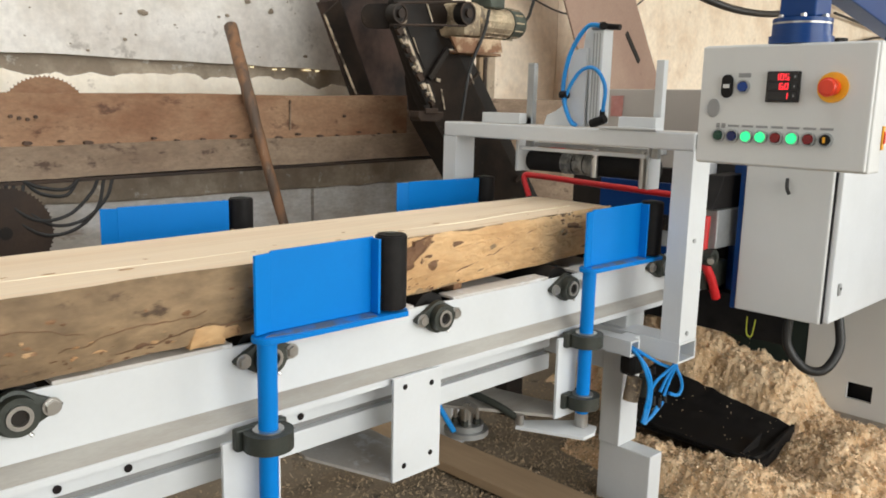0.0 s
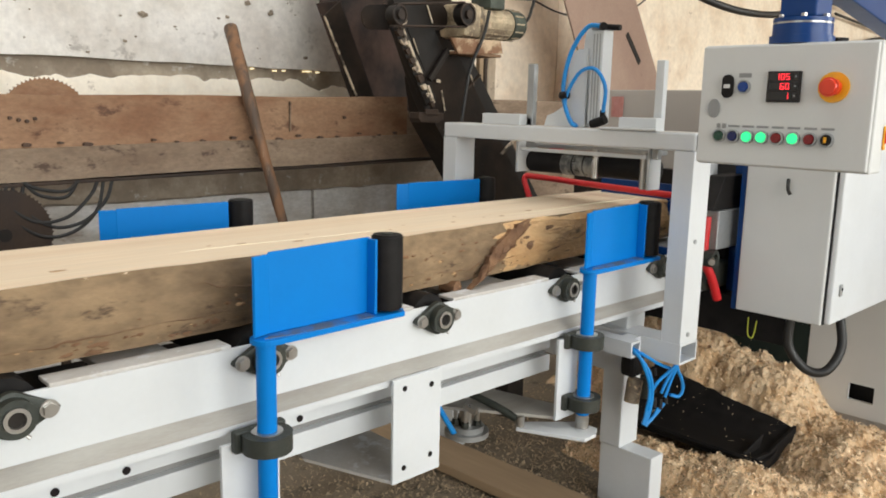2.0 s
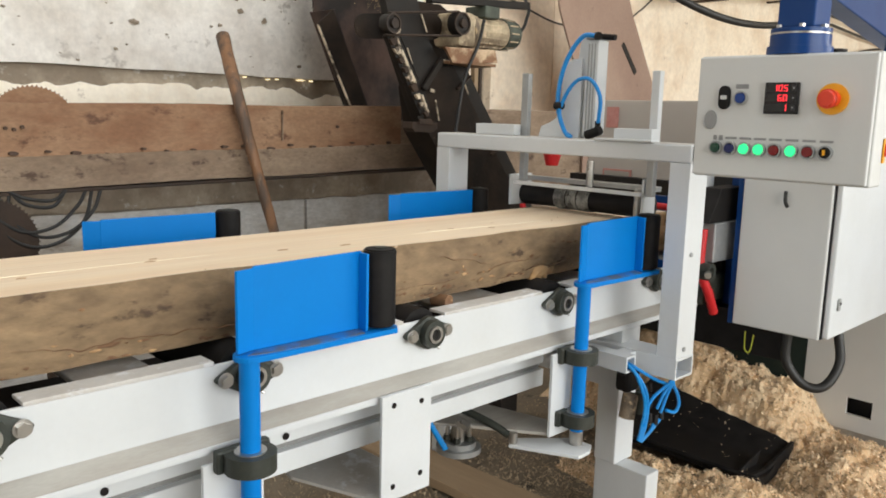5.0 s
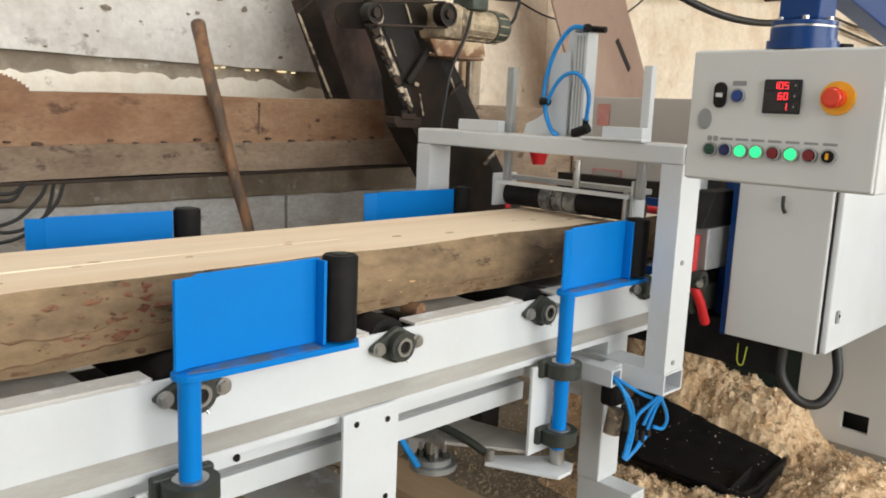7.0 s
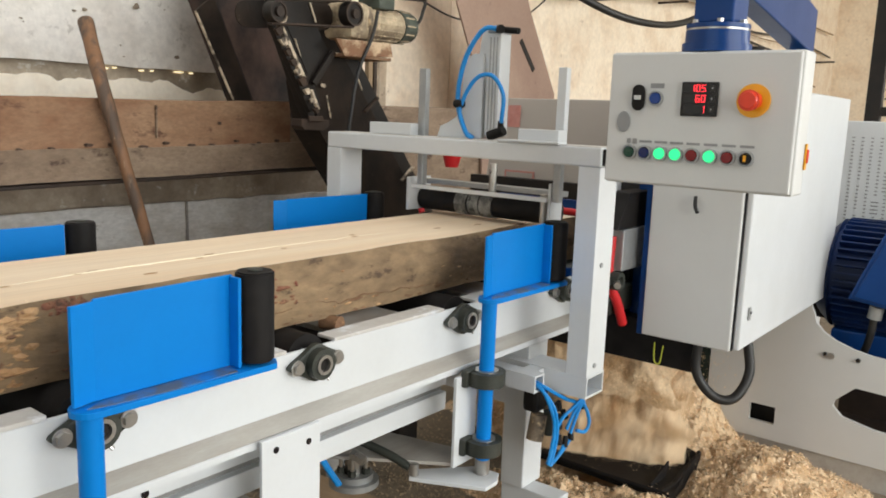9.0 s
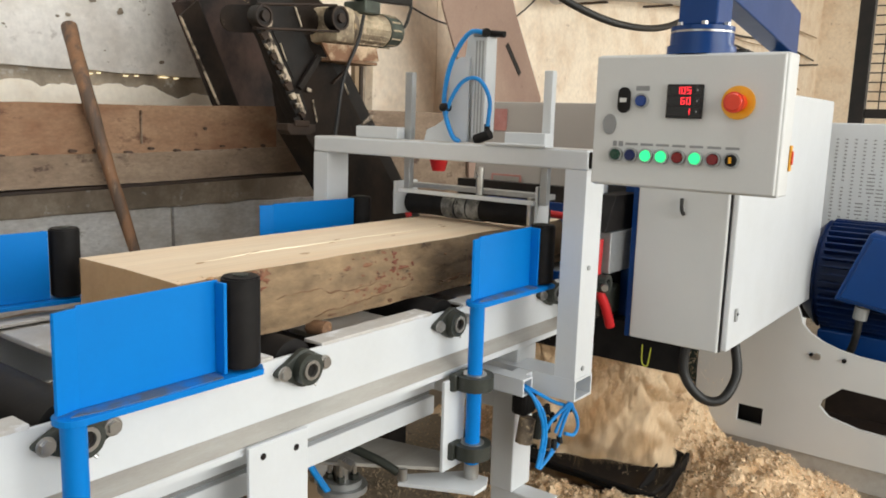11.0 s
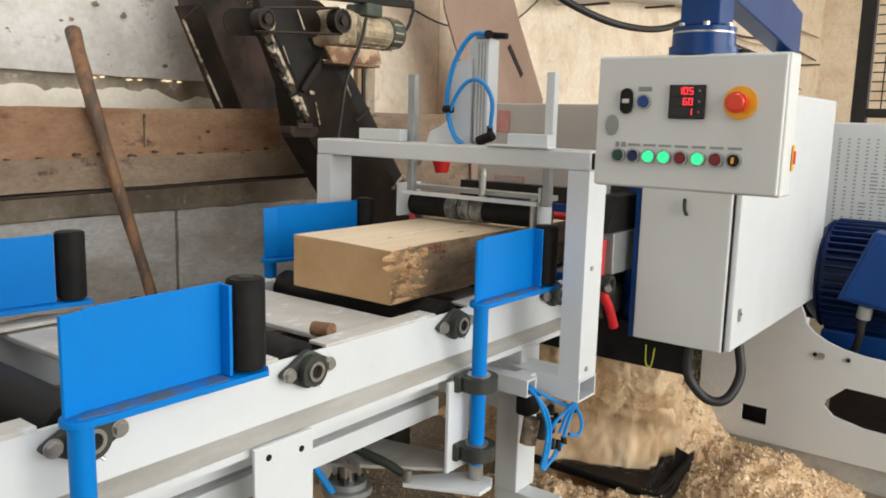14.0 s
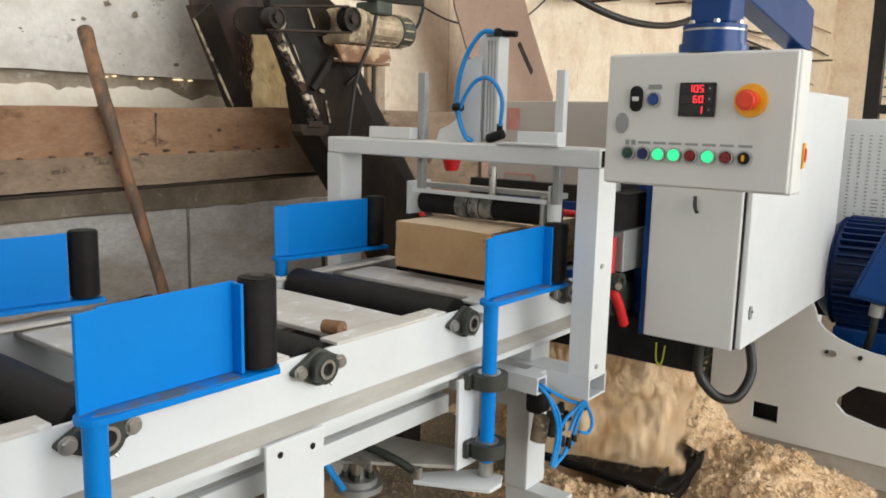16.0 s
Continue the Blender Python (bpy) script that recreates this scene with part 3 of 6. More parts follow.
def centring_arm(x, y, side, reach, z_low, rise=0.0):
    """side 1: the arm's plate is seen from outside, in front; -1: behind the rollers."""
    s = side
    z0, z1 = ARM_Z0 + rise, ARM_Z1 + rise
    prof = [(x + 0.014, z0 + 0.003), (x + 0.014, z1 - 0.002), (x + 0.016, z1), (x + reach - 0.036, z1 + 0.003), (x + reach - 0.036, z0 + 0.003)]
    bm = prism(bmesh.new(), prof, "y", min(y + s * 0.008, y + s * 0.013), max(y + s * 0.008, y + s * 0.013), 0.001)
    arm = part("centring_arm", bm, BLUE, conv, "bright blue swinging centring arm with a black roller", at=(x, y, z0))
    fold = [(x + 0.016, y + s * 0.0085), (x + 0.016, y + s * 0.0125), (x - 0.022, y + s * 0.004), (x - 0.020, y - s * 0.001)]
    part("folded_edge", P(fold, "z", z0 + 0.004, z1 - 0.003, 0.0008), BLUE, arm)
    part("end_flange", B(x + reach - 0.042, x + reach - 0.036, min(y - s * 0.014, y + s * 0.0075), max(y - s * 0.014, y + s * 0.0075), z0 + 0.003, z1 + 0.001, 0.001), BLUE, arm)
    out = [(x + 0.026 * math.cos(a), y + s * 0.026 * math.sin(a)) for a in (math.radians(k) for k in range(100, 271, 17))]
    out = out + [(x + reach + 0.02, y - s * 0.030), (x + reach + 0.034, y - s * 0.01), (x + reach + 0.034, y + s * 0.028), (x, y + s * 0.030)]
    part("base_plate", P(out, "z", z0 - 0.008, z0 + 0.0015, 0.001), BLUE, arm)
    inner = [(x - 0.008, y - s * 0.010), (x + 0.03, y - s * 0.018), (x + 0.12, y - s * 0.024), (x + reach - 0.05, y - s * 0.022), (x + reach - 0.044, y + s * 0.006), (x + 0.02, y + s * 0.006)]
    part("plate_dust", P(inner, "z", z0 + 0.0015, z0 + 0.003), BLUEDUST, arm, "blue plate under grey dust")
    part("shaft", C((x, y, z_low), (x, y, z0 - 0.0085), 0.0168, seg=28), BLUE, arm, smooth=True)
    bm = C((x + reach, y, z0 + 0.006), (x + reach, y, z1 + 0.006), 0.030, seg=32)
    es = [e for e in bm.edges if len(e.link_faces) == 2 and e.calc_face_angle(0) > 1.2]
    bmesh.ops.bevel(bm, geom=es, offset=0.003, segments=2, affect="EDGES")
    ro = part("roller", bm, BLACK, arm, "black rubber roller", smooth=True)
    part("roller_pin", C((x + reach, y, z1 + 0.0065), (x + reach, y, z1 + 0.0085), 0.012, seg=18), CAST, arm)
    return arm


ARM_F, ARM_B = 0.955, 1.648
front_arms = [centring_arm(0.518, ARM_F, 1, 0.270, 0.10), centring_arm(1.43, ARM_F, 1, 0.268, 0.37)]
back_arms = [centring_arm(0.541, ARM_B, -1, 0.312, 0.60, -0.002), centring_arm(1.424, ARM_B, -1, 0.323, 0.60, 0.012)]
ring_bearing(0.518, ARM_F, 0.562, 1)
ring_bearing(1.43, ARM_F, 0.562, 1)
ring_bearing(1.43, ARM_F, 0.402, 1)
for x in (0.541, 1.424):
    part("shaft_collar", ring(bmesh.new(), (x, ARM_B, 0.66), (x, ARM_B, 0.685), 0.026, 0.0172), CAST, conv, smooth=True)
part("shaft_stub", C((1.43, ARM_F, 0.335), (1.43, ARM_F, 0.369), 0.017), STEEL, conv, smooth=True)
lever = [(1.455, 0.925), (1.45, 0.985), (1.335, 1.085), (1.30, 1.062), (1.375, 0.905), (1.42, 0.905)]
part("lever_plate", P(lever, "z", 0.325, 0.334, 0.001), WHITE, conv)
part("lever_rod", S([(1.31, 1.07, 0.352), (1.29, 1.12, 0.376), (1.26, 1.20, 0.40)], 0.010), CAST, conv, smooth=True)
part("rod_end", C((1.316, 1.062, 0.3345), (1.316, 1.062, 0.362), 0.011), STEEL, conv, smooth=True)
act = part("actuator", C((1.318, 1.25, 0.282), (1.318, 1.25, 0.394), 0.021), STEEL, conv, "vertical steel pivot with clamp plate and pins", smooth=True)
part("actuator_foot", C((1.318, 1.25, 0.252), (1.318, 1.25, 0.266), 0.060, seg=32), GALV, act, smooth=True)
part("actuator_foot", C((1.318, 1.25, 0.2665), (1.318, 1.25, 0.2815), 0.046, seg=32), GALV, act, smooth=True)
part("clamp_plate", P([(1.235, 1.185), (1.385, 1.195), (1.41, 1.25), (1.36, 1.295), (1.25, 1.29)], "z", 0.3945, 0.404, 0.001), DUSTY, act)
for a in range(5):
    ang = a * 1.2566
    x, y = 1.318 + 0.031 * math.cos(ang), 1.25 + 0.031 * math.sin(ang)
    part("pin", C((x, y, 0.282), (x, y, 0.394), 0.006, seg=10), STEEL, act, smooth=True)
    part("pin_nut", C((x, y, 0.283), (x, y, 0.297), 0.010, seg=6), CAST, act)
part("pivot_washer", C((1.318, 1.25, 0.4045), (1.318, 1.25, 0.409), 0.026, seg=24), CAST, act, smooth=True)
part("pivot_nut", C((1.318, 1.25, 0.4095), (1.318, 1.25, 0.432), 0.016, seg=6), STEEL, act)
part("rod_nut", C((1.232, 1.135, 0.372), (1.222, 1.165, 0.385), 0.013, seg=6), STEEL, conv)
part("air_hose", S([(1.14, 1.21, 0.43), (1.165, 1.20, 0.375), (1.215, 1.20, 0.30)], 0.0055), HOSE, conv, smooth=True)
part("air_hose", S([(1.15, 1.22, 0.43), (1.18, 1.21, 0.37), (1.228, 1.205, 0.295)], 0.0045), HOSE, conv, smooth=True)

# ---- press-roller portal ----
GX0, GX1 = 1.665, 1.752
por = thing("roller_portal", (1.7, 1.28, 0.0), "white steel portal frame with an air cylinder and press roller", "machine frame")


def open_tube(x0, x1, y0, y1, z0, z1, axis, w=0.005):
    """A rectangular tube, open at both ends, as one closed shell."""
    bm = bmesh.new()
    loops = []
    for end, ins in ((0, 0), (1, 0), (1, w), (0, w)):
        if axis == "z":
            z = z1 if end else z0
            q = ((x0 + ins, y0 + ins, z), (x1 - ins, y0 + ins, z), (x1 - ins, y1 - ins, z), (x0 + ins, y1 - ins, z))
        elif axis == "y":
            y = y1 if end else y0
            q = ((x0 + ins, y, z0 + ins), (x1 - ins, y, z0 + ins), (x1 - ins, y, z1 - ins), (x0 + ins, y, z1 - ins))
        else:
            x = x1 if end else x0
            q = ((x, y0 + ins, z0 + ins), (x, y1 - ins, z0 + ins), (x, y1 - ins, z1 - ins), (x, y0 + ins, z1 - ins))
        loops.append([bm.verts.new(p) for p in q])
    for k in range(4):
        a, b = loops[k], loops[(k + 1) % 4]
        for i in range(4):
            bm.faces.new((a[i], a[(i + 1) % 4], b[(i + 1) % 4], b[i]))
    bmesh.ops.recalc_face_normals(bm, faces=bm.faces)
    return bm


leg_f = part("front_leg", open_tube(GX0, GX1, 0.83, 0.885, 0.5325, 1.029, "z"), WHITE, por)
for z in (0.80, 0.555):
    part("screw", C((1.70, 0.8265, z), (1.70, 0.83, z), 0.006, seg=14), GALV, leg_f)
part("rear_leg", open_tube(GX0, GX1, 1.665, 1.72, 0.478, 1.029, "z"), WHITE, por)
part("top_beam", B(GX0, GX1 + 0.01, 0.83, 1.72, 1.0295, 1.074, 0.004), WHITE, por)
part("beam_dust", B(GX0 + 0.004, GX1 + 0.006, 0.834, 1.716, 1.0741, 1.0752), DUSTY, por)
part("beam_plug", B(GX0 + 0.006, GX1 + 0.005, 0.823, 0.8295, 1.0335, 1.071, 0.002), BLACK, por)
part("foot_tube", open_tube(GX0, GX1, 0.828, 1.10, 0.478, 0.532, "y"), WHITE, por)
part("foot_tube", open_tube(1.585, 1.628, 0.922, 1.06, 0.490, 0.532, "y"), WHITE, por)
part("foot_tube", B(1.6285, GX0 - 0.001, 0.945, 0.985, 0.492, 0.530), WHITE, por)
part("foot_tube", B(1.58, GX0 - 0.002, 1.655, 1.715, 0.505, 0.56), WHITE, por)
# guide rods with angle brackets
for y, b0, b1 in ((1.425, 1.43, 1.585), (0.985, 0.965, 1.08)):
    part("guide_rod", B(1.738, 1.758, y - 0.012, y + 0.012, 1.0745, 1.258, 0.002), GALV if y > 1.2 else WHITE, por)
    part("rod_bracket", B(1.70, 1.733, b0, b1, 1.0756, 1.108, 0.002), WHITE, por)
part("bracket_plate", B(1.66, 1.70, 0.94, 1.115, 1.0756, 1.081, 0.001), WHITE, por)
# cylinder stand
def stand_part(name, bm, *rest, **more):
    bmesh.ops.translate(bm, verts=bm.verts, vec=(0.044, -0.004, 0))
    return part(name, bm, *rest, **more)


gus = [(1.40, 1.0756), (1.395, 1.10), (1.345, 1.13), (1.325, 1.16), (1.30, 1.29), (1.275, 1.295), (1.265, 1.362), (1.22, 1.362), (1.22, 1.0756)]
stand_part("gusset", P(gus, "x", 1.742, 1.748), WHITE, por)
gus2 = [(1.375, 1.0756), (1.365, 1.105), (1.30, 1.13), (1.29, 1.28), (1.26, 1.295), (1.23, 1.295), (1.23, 1.0756)]
stand_part("gusset", P(gus2, "x", 1.70, 1.706), WHITE, por)
cylb = stand_part("air_cylinder", B(1.70, 1.748, 1.178, 1.219, 1.085, 1.345, 0.003), WHITE, por, "white profiled air cylinder")
for y in (1.188, 1.198, 1.208):
    stand_part("groove", B(1.6985, 1.7005, y - 0.002, y + 0.002, 1.10, 1.335), GALV, cylb)
stand_part("cylinder_cap", B(1.698, 1.75, 1.176, 1.2195, 1.346, 1.362, 0.002), GALV, cylb)
stand_part("fitting", C((1.70, 1.185, 1.355), (1.68, 1.165, 1.352), 0.011, seg=14), BLACK, cylb)
stand_part("fitting", C((1.70, 1.165, 1.352), (1.70, 1.125, 1.348), 0.008, seg=12), BLACK, cylb)
stand_part("fitting", C((1.69, 1.195, 1.085), (1.69, 1.15, 1.10), 0.013, seg=14), BLACK, cylb)
stand_part("fitting", C((1.69, 1.16, 1.09), (1.69, 1.16, 1.125), 0.008, seg=12), BLACK, cylb)
stand_part("piston_rod", C((1.724, 1.20, 0.93), (1.724, 1.20, 1.0122), 0.010), STEEL, por, smooth=True)
stand_part("air_hose", S([(1.69, 1.17, 1.352), (1.68, 1.22, 1.352), (1.675, 1.27, 1.28), (1.675, 1.29, 1.18), (1.675, 1.265, 1.10), (1.68, 1.24, 1.077)], 0.0065), HOSE, por, smooth=True)
stand_part("air_hose", S([(1.685, 1.155, 1.12), (1.68, 1.15, 1.19), (1.675, 1.185, 1.238), (1.67, 1.235, 1.225), (1.67, 1.278, 1.15), (1.67, 1.255, 1.09), (1.675, 1.235, 1.077)], 0.0055), HOSE, por, smooth=True)
stand_part("hose_clip", C((1.672, 1.27, 1.165), (1.672, 1.295, 1.165), 0.011, seg=12), BLACK, por)
# press roller carriage, lowered on to the beam
car = part("carriage", B(1.80, 1.83, 1.0, 1.49, 0.938, 0.952, 0.002), GALV, por, "grey press-roller carriage on guide rods", at=(1.82, 1.25, 0.90))
for y in (1.425, 0.985):
    part("guide_rod", B(1.738, 1.758, y - 0.010, y + 0.010, 0.93, 1.029, 0.002), GALV, car)
part("carriage_plate", B(1.76, 1.86, 1.482, 1.492, 0.86, 0.955, 0.002), WHITE, car)
part("carriage_plate", B(1.74, 1.80, 1.000, 1.008, 0.845, 0.975, 0.002), WHITE, car)
part("carriage_pin", C((1.76, 1.03, 0.845), (1.76, 1.03, 0.945), 0.010, seg=16), STEEL, car, smooth=True)
part("carriage_rail", B(1.72, 1.736, 1.0, 1.44, 0.930, 0.940, 0.001), WHITE, car)
press = part("press_roller", C((1.83, 1.03, 0.893), (1.83, 1.48, 0.893), 0.033, seg=32), BLACK, car, "black press roller with a worn middle", smooth=True)
for y0, y1, r in ((1.22, 1.26, 0.0355), (1.265, 1.30, 0.0345), (1.305, 1.345, 0.0355)):
    part("worn_band", C((1.83, y0, 0.893), (1.83, y1, 0.893), r, seg=28), ROLLWORN, car, smooth=True)
# bundle of air lines and valve under the front leg
val = part("valve_block", B(1.64, 1.70, 0.945, 0.99, 0.415, 0.476, 0.012), BLACK, por, "dark valve block with blue air lines")
part("silencer", C((1.655, 0.955, 0.345), (1.665, 0.952, 0.41), 0.021, seg=16), MOTORDIRTY, val, "dusty grey silencer", smooth=True)
part("silencer", C((1.69, 0.935, 0.355), (1.688, 0.935, 0.415), 0.016, seg=14), CAST, val, smooth=True)
part("junction", B(1.655, 1.672, 0.888, 0.902, 0.385, 0.425, 0.003), BLACK, val)
for a, b in (((1.66, 0.89, 0.375), (1.655, 0.885, 0.35)), ((1.685, 0.885, 0.365), (1.675, 0.88, 0.34)), ((1.70, 0.88, 0.37), (1.695, 0.875, 0.352)), ((1.72, 0.875, 0.445), (1.735, 0.87, 0.43)),
             ((1.64, 0.90, 0.455), (1.648, 0.898, 0.435)), ((1.665, 0.90, 0.455), (1.672, 0.90, 0.432)), ((1.69, 0.90, 0.425), (1.70, 0.895, 0.405))):
    part("fitting", C(a, b, 0.0075, seg=10), BLACK, val)
LINES = (
    ((1.600, 0.96, 0.515), (1.604, 0.915, 0.500), (1.622, 0.898, 0.455), (1.640, 0.893, 0.405), (1.634, 0.892, 0.350), (1.622, 0.895, 0.308)),
    ((1.608, 0.96, 0.508), (1.612, 0.915, 0.492), (1.634, 0.893, 0.448), (1.646, 0.888, 0.395), (1.640, 0.888, 0.345), (1.626, 0.892, 0.304)),
    ((1.615, 0.96, 0.515), (1.622, 0.912, 0.498), (1.665, 0.885, 0.468), (1.70, 0.872, 0.452)),
    ((1.70, 0.858, 0.50), (1.702, 0.858, 0.465), (1.685, 0.872, 0.44), (1.660, 0.885, 0.415), (1.640, 0.892, 0.375), (1.625, 0.894, 0.312)),
    ((1.706, 0.856, 0.51), (1.706, 0.858, 0.462), (1.694, 0.872, 0.425), (1.678, 0.88, 0.385)),
    ((1.712, 0.855, 0.50), (1.712, 0.857, 0.462), (1.704, 0.868, 0.420), (1.692, 0.876, 0.372)),
    ((1.716, 0.862, 0.50), (1.722, 0.862, 0.45), (1.745, 0.86, 0.415), (1.752, 0.858, 0.385), (1.735, 0.86, 0.368), (1.705, 0.868, 0.378)),
    ((1.672, 0.882, 0.345), (1.655, 0.886, 0.322), (1.630, 0.892, 0.308)),
    ((1.690, 0.876, 0.355), (1.665, 0.884, 0.328), (1.632, 0.893, 0.302)),
)
for pts in LINES:
    part("air_hose", S(pts, 0.0046, seg=8), HOSE, val, smooth=True)

# ---- multi-blade saw ----
saw = thing("multi_blade_saw", (2.6, 1.3, 0.0), "grey and blue multi-blade ripsaw with cabinet, guards and motor", "saw machine")
hood = part("hood", P([(2.36, 0.90), (2.42, 1.20), (3.1, 1.20), (3.1, 0.62), (2.36, 0.62)], "y", 1.10, 1.64, 0.004), HOODPAINT, saw, "beige grey sheet hood")
part("warning_sticker", B(2.357, 2.361, 1.435, 1.555, 0.918, 0.952), STICKER, hood)
part("warning_sticker", B(2.398, 2.402, 1.53, 1.58, 1.10, 1.175), STICKER, hood)
part("sticker_panel", B(2.3562, 2.3569, 1.442, 1.548, 0.924, 0.946), HOODPAINT, hood)
part("side_shield", P([(2.08, 0.60), (2.08, 0.90), (2.14, 0.99), (2.20, 0.99), (2.20, 0.60)], "y", 0.93, 1.05, 0.003), BLACK, saw, "black side shield")
part("side_box", B(1.93, 2.07, 0.885, 0.95, 0.745, 0.855, 0.003), GALV, saw, "dull grey junction box")
part("box_lid", P([(1.90, 0.857), (1.96, 0.95), (2.12, 0.95), (2.09, 0.857)], "y", 0.89, 0.95, 0.002), BLACK, saw)
part("infeed_frame", B(1.96, 2.05, 0.96, 1.02, 0.60, 0.98, 0.003), WHITE, saw)
part("infeed_frame", B(1.96, 2.05, 1.66, 1.72, 0.0, 0.70, 0.003), BLACKSTEEL, saw)
part("blue_side_plate", B(2.10, 2.115, 0.848, 0.93, 0.52, 1.2, 0.002), NAVY, saw, "blue edge plate of the machine body")
part("blue_cross_plate", B(2.10, 2.11, 1.06, 1.40, 0.80, 0.90, 0.002), NAVY, saw)
part("feed_bed", B(1.97, 2.6, 1.03, 1.65, 0.60, 0.715, 0.003), GALV, saw)
part("blue_bed_edge", B(1.955, 1.969, 1.05, 1.60, 0.66, 0.725, 0.002), NAVY, saw)
part("throat", B(2.30, 2.34, 1.04, 1.66, 0.716, 0.93), BLACKSTEEL, saw)
part("red_guard_bar", S([(1.99, 1.62, 0.82), (1.99, 1.645, 0.885), (2.0, 1.60, 0.892), (2.0, 1.4, 0.886), (2.0, 1.1, 0.878), (2.0, 1.03, 0.876)], 0.010, n=6), RED, saw, "red painted guard bar", smooth=True)
part("red_lever", S([(1.90, 0.905, 0.84), (1.90, 0.905, 0.73), (1.93, 0.89, 0.66), (1.96, 0.885, 0.60)], 0.013), RED, saw, "red hand lever", smooth=True)
part("red_funnel", C((2.02, 1.53, 0.972), (2.02, 1.53, 1.012), 0.020, 0.031), RED, saw, "small red funnel", smooth=True)
kn = part("chain_wheel", ring(bmesh.new(), (1.90, 0.87, 0.725), (1.90, 0.90, 0.725), 0.024, 0.014), CAST, saw, smooth=True)
part("chain_pin", C((1.86, 0.86, 0.722), (1.93, 0.90, 0.722), 0.009, seg=14), STEEL, kn, smooth=True)
part("chain_guard", B(1.93, 2.06, 0.905, 0.955, 0.62, 0.70, 0.01), CAST, saw)
part("black_flap", B(2.04, 2.052, 0.715, 1.62, 0.482, 0.60, 0.002), BLACK, saw, "black rubber flap over the chip outlet")
part("chip_box", B(2.06, 2.60, 0.80, 1.64, 0.50, 0.598, 0.003), BLACKSTEEL, saw)
part("outlet_board", B(2.742, 2.754, 0.907, 1.64, 0.0, 0.60, 0.002), GREENBLACK, saw, "dark green-black board behind the chip outlet")
part("motor_base", B(2.80, 3.31, 0.08, 0.59, 0.372, 0.399, 0.003), RUSTDARK, saw)
part("belt_loop", S([(2.036, 0.822, 0.545), (2.03, 0.817, 0.497), (2.03, 0.802, 0.492), (2.036, 0.797, 0.54)], 0.002, seg=6), CORD, saw, "yellow-green cord loop", smooth=True)

# base plates
outline = [(0.905, 0.085), (0.905, 0.60), (0.61, 0.60), (0.585, 0.545)]
outline += [(0.585 - 0.25 * (1 - math.cos(a)), 0.545 - 0.11 * math.sin(a)) for a in (math.radians(k) for k in range(15, 91, 15))]
outline += [(0.20, 0.425), (-0.35, 0.40), (-0.35, 0.085)]
hexa = [(0.44, 0.328), (0.495, 0.275), (0.50, 0.255), (0.47, 0.225), (0.38, 0.205), (-0.2, 0.18), (-0.2, 0.30)]
slot_hole = [(0.672, 0.142), (0.756, 0.142), (0.756, 0.202), (0.672, 0.202)]
bmp = bmesh.new()
rims = []
for loop in (outline, hexa, slot_hole):
    vs = [bmp.verts.new((2.74, y, z)) for y, z in loop]
    rims += [bmp.edges.new((vs[k], vs[(k + 1) % len(vs)])) for k in range(len(vs))]
bmesh.ops.triangle_fill(bmp, edges=rims, use_beauty=True, use_dissolve=False)
grown = bmesh.ops.extrude_face_region(bmp, geom=list(bmp.faces))
for v in (g for g in grown["geom"] if isinstance(g, bmesh.types.BMVert)):
    v.co.x = 2.755
bmesh.ops.recalc_face_normals(bmp, faces=bmp.faces)
plate = part("base_plate", bmp, GREYPAINT, saw, "grey painted steel base plate with openings")
# Added black plate: stands for the shade left of the motor.
part("shade_web", B(3.225, 3.24, -0.34, 0.90, 0.43, 0.70), BLACKSTEEL, saw)
part("base_sole", B(2.748, 2.80, -0.35, 0.905, 0.0, 0.0845, 0.003), FLANGEDUST, saw)
# Added dark backings: they give the shade seen through the plate's openings.
part("shade_backing", B(2.801, 2.815, 0.60, 0.90, 0.02, 0.44), BLACKSTEEL, saw)
part("shade_sole", B(2.80, 3.30, -0.34, 0.59, 0.0, 0.06), RUSTDARK, saw)
part("shade_backing", B(3.32, 3.34, -0.34, 0.59, 0.0, 0.43), RUSTDARK, saw)
for y, z, r in ((0.521, 0.418, 0.011), (0.54, 0.421, 0.006), (0.442, 0.42, 0.007)):
    part("bolt", C((2.731, y, z), (2.7398, y, z), r, seg=12), STEEL if r > 0.01 else SCREEN, plate)
part("base_side", B(2.756, 4.2, 0.88, 0.905, 0.05, 0.60), GREYPAINT, saw)
# slotted belt guard behind the motor
gd = part("slotted_guard", B(3.25, 3.28, -0.5, 0.93, 0.45, 1.165, 0.004), WHITE, saw, "white guard with rows of punched slots")
part("guard_top", B(3.281, 4.1, -0.5, 0.93, 1.10, 1.165, 0.004), WHITE, saw)
bm = bmesh.new()
random.seed(7)
y = 0.665
for c in range(30):
    wide, k = False, 0
    y -= 0.031
    while k < 46:
        run = random.randint(4, 6) if wide else random.randint(7, 16)
        half = 0.0125 if wide else 0.0042
        for q in range(k, min(k + run, 46)):
            z = 1.106 - 0.0135 * q
            box(bm, 3.2475, 3.2497, y - half, y + half, z - 0.0021, z + 0.0021)
        k += run + random.choice((0, 0, 1))
        wide = not wide and c > 2 and random.random() < 0.6
slots = part("slotting", bm, PRINT, gd)
tagged(slots, kind="stuff")

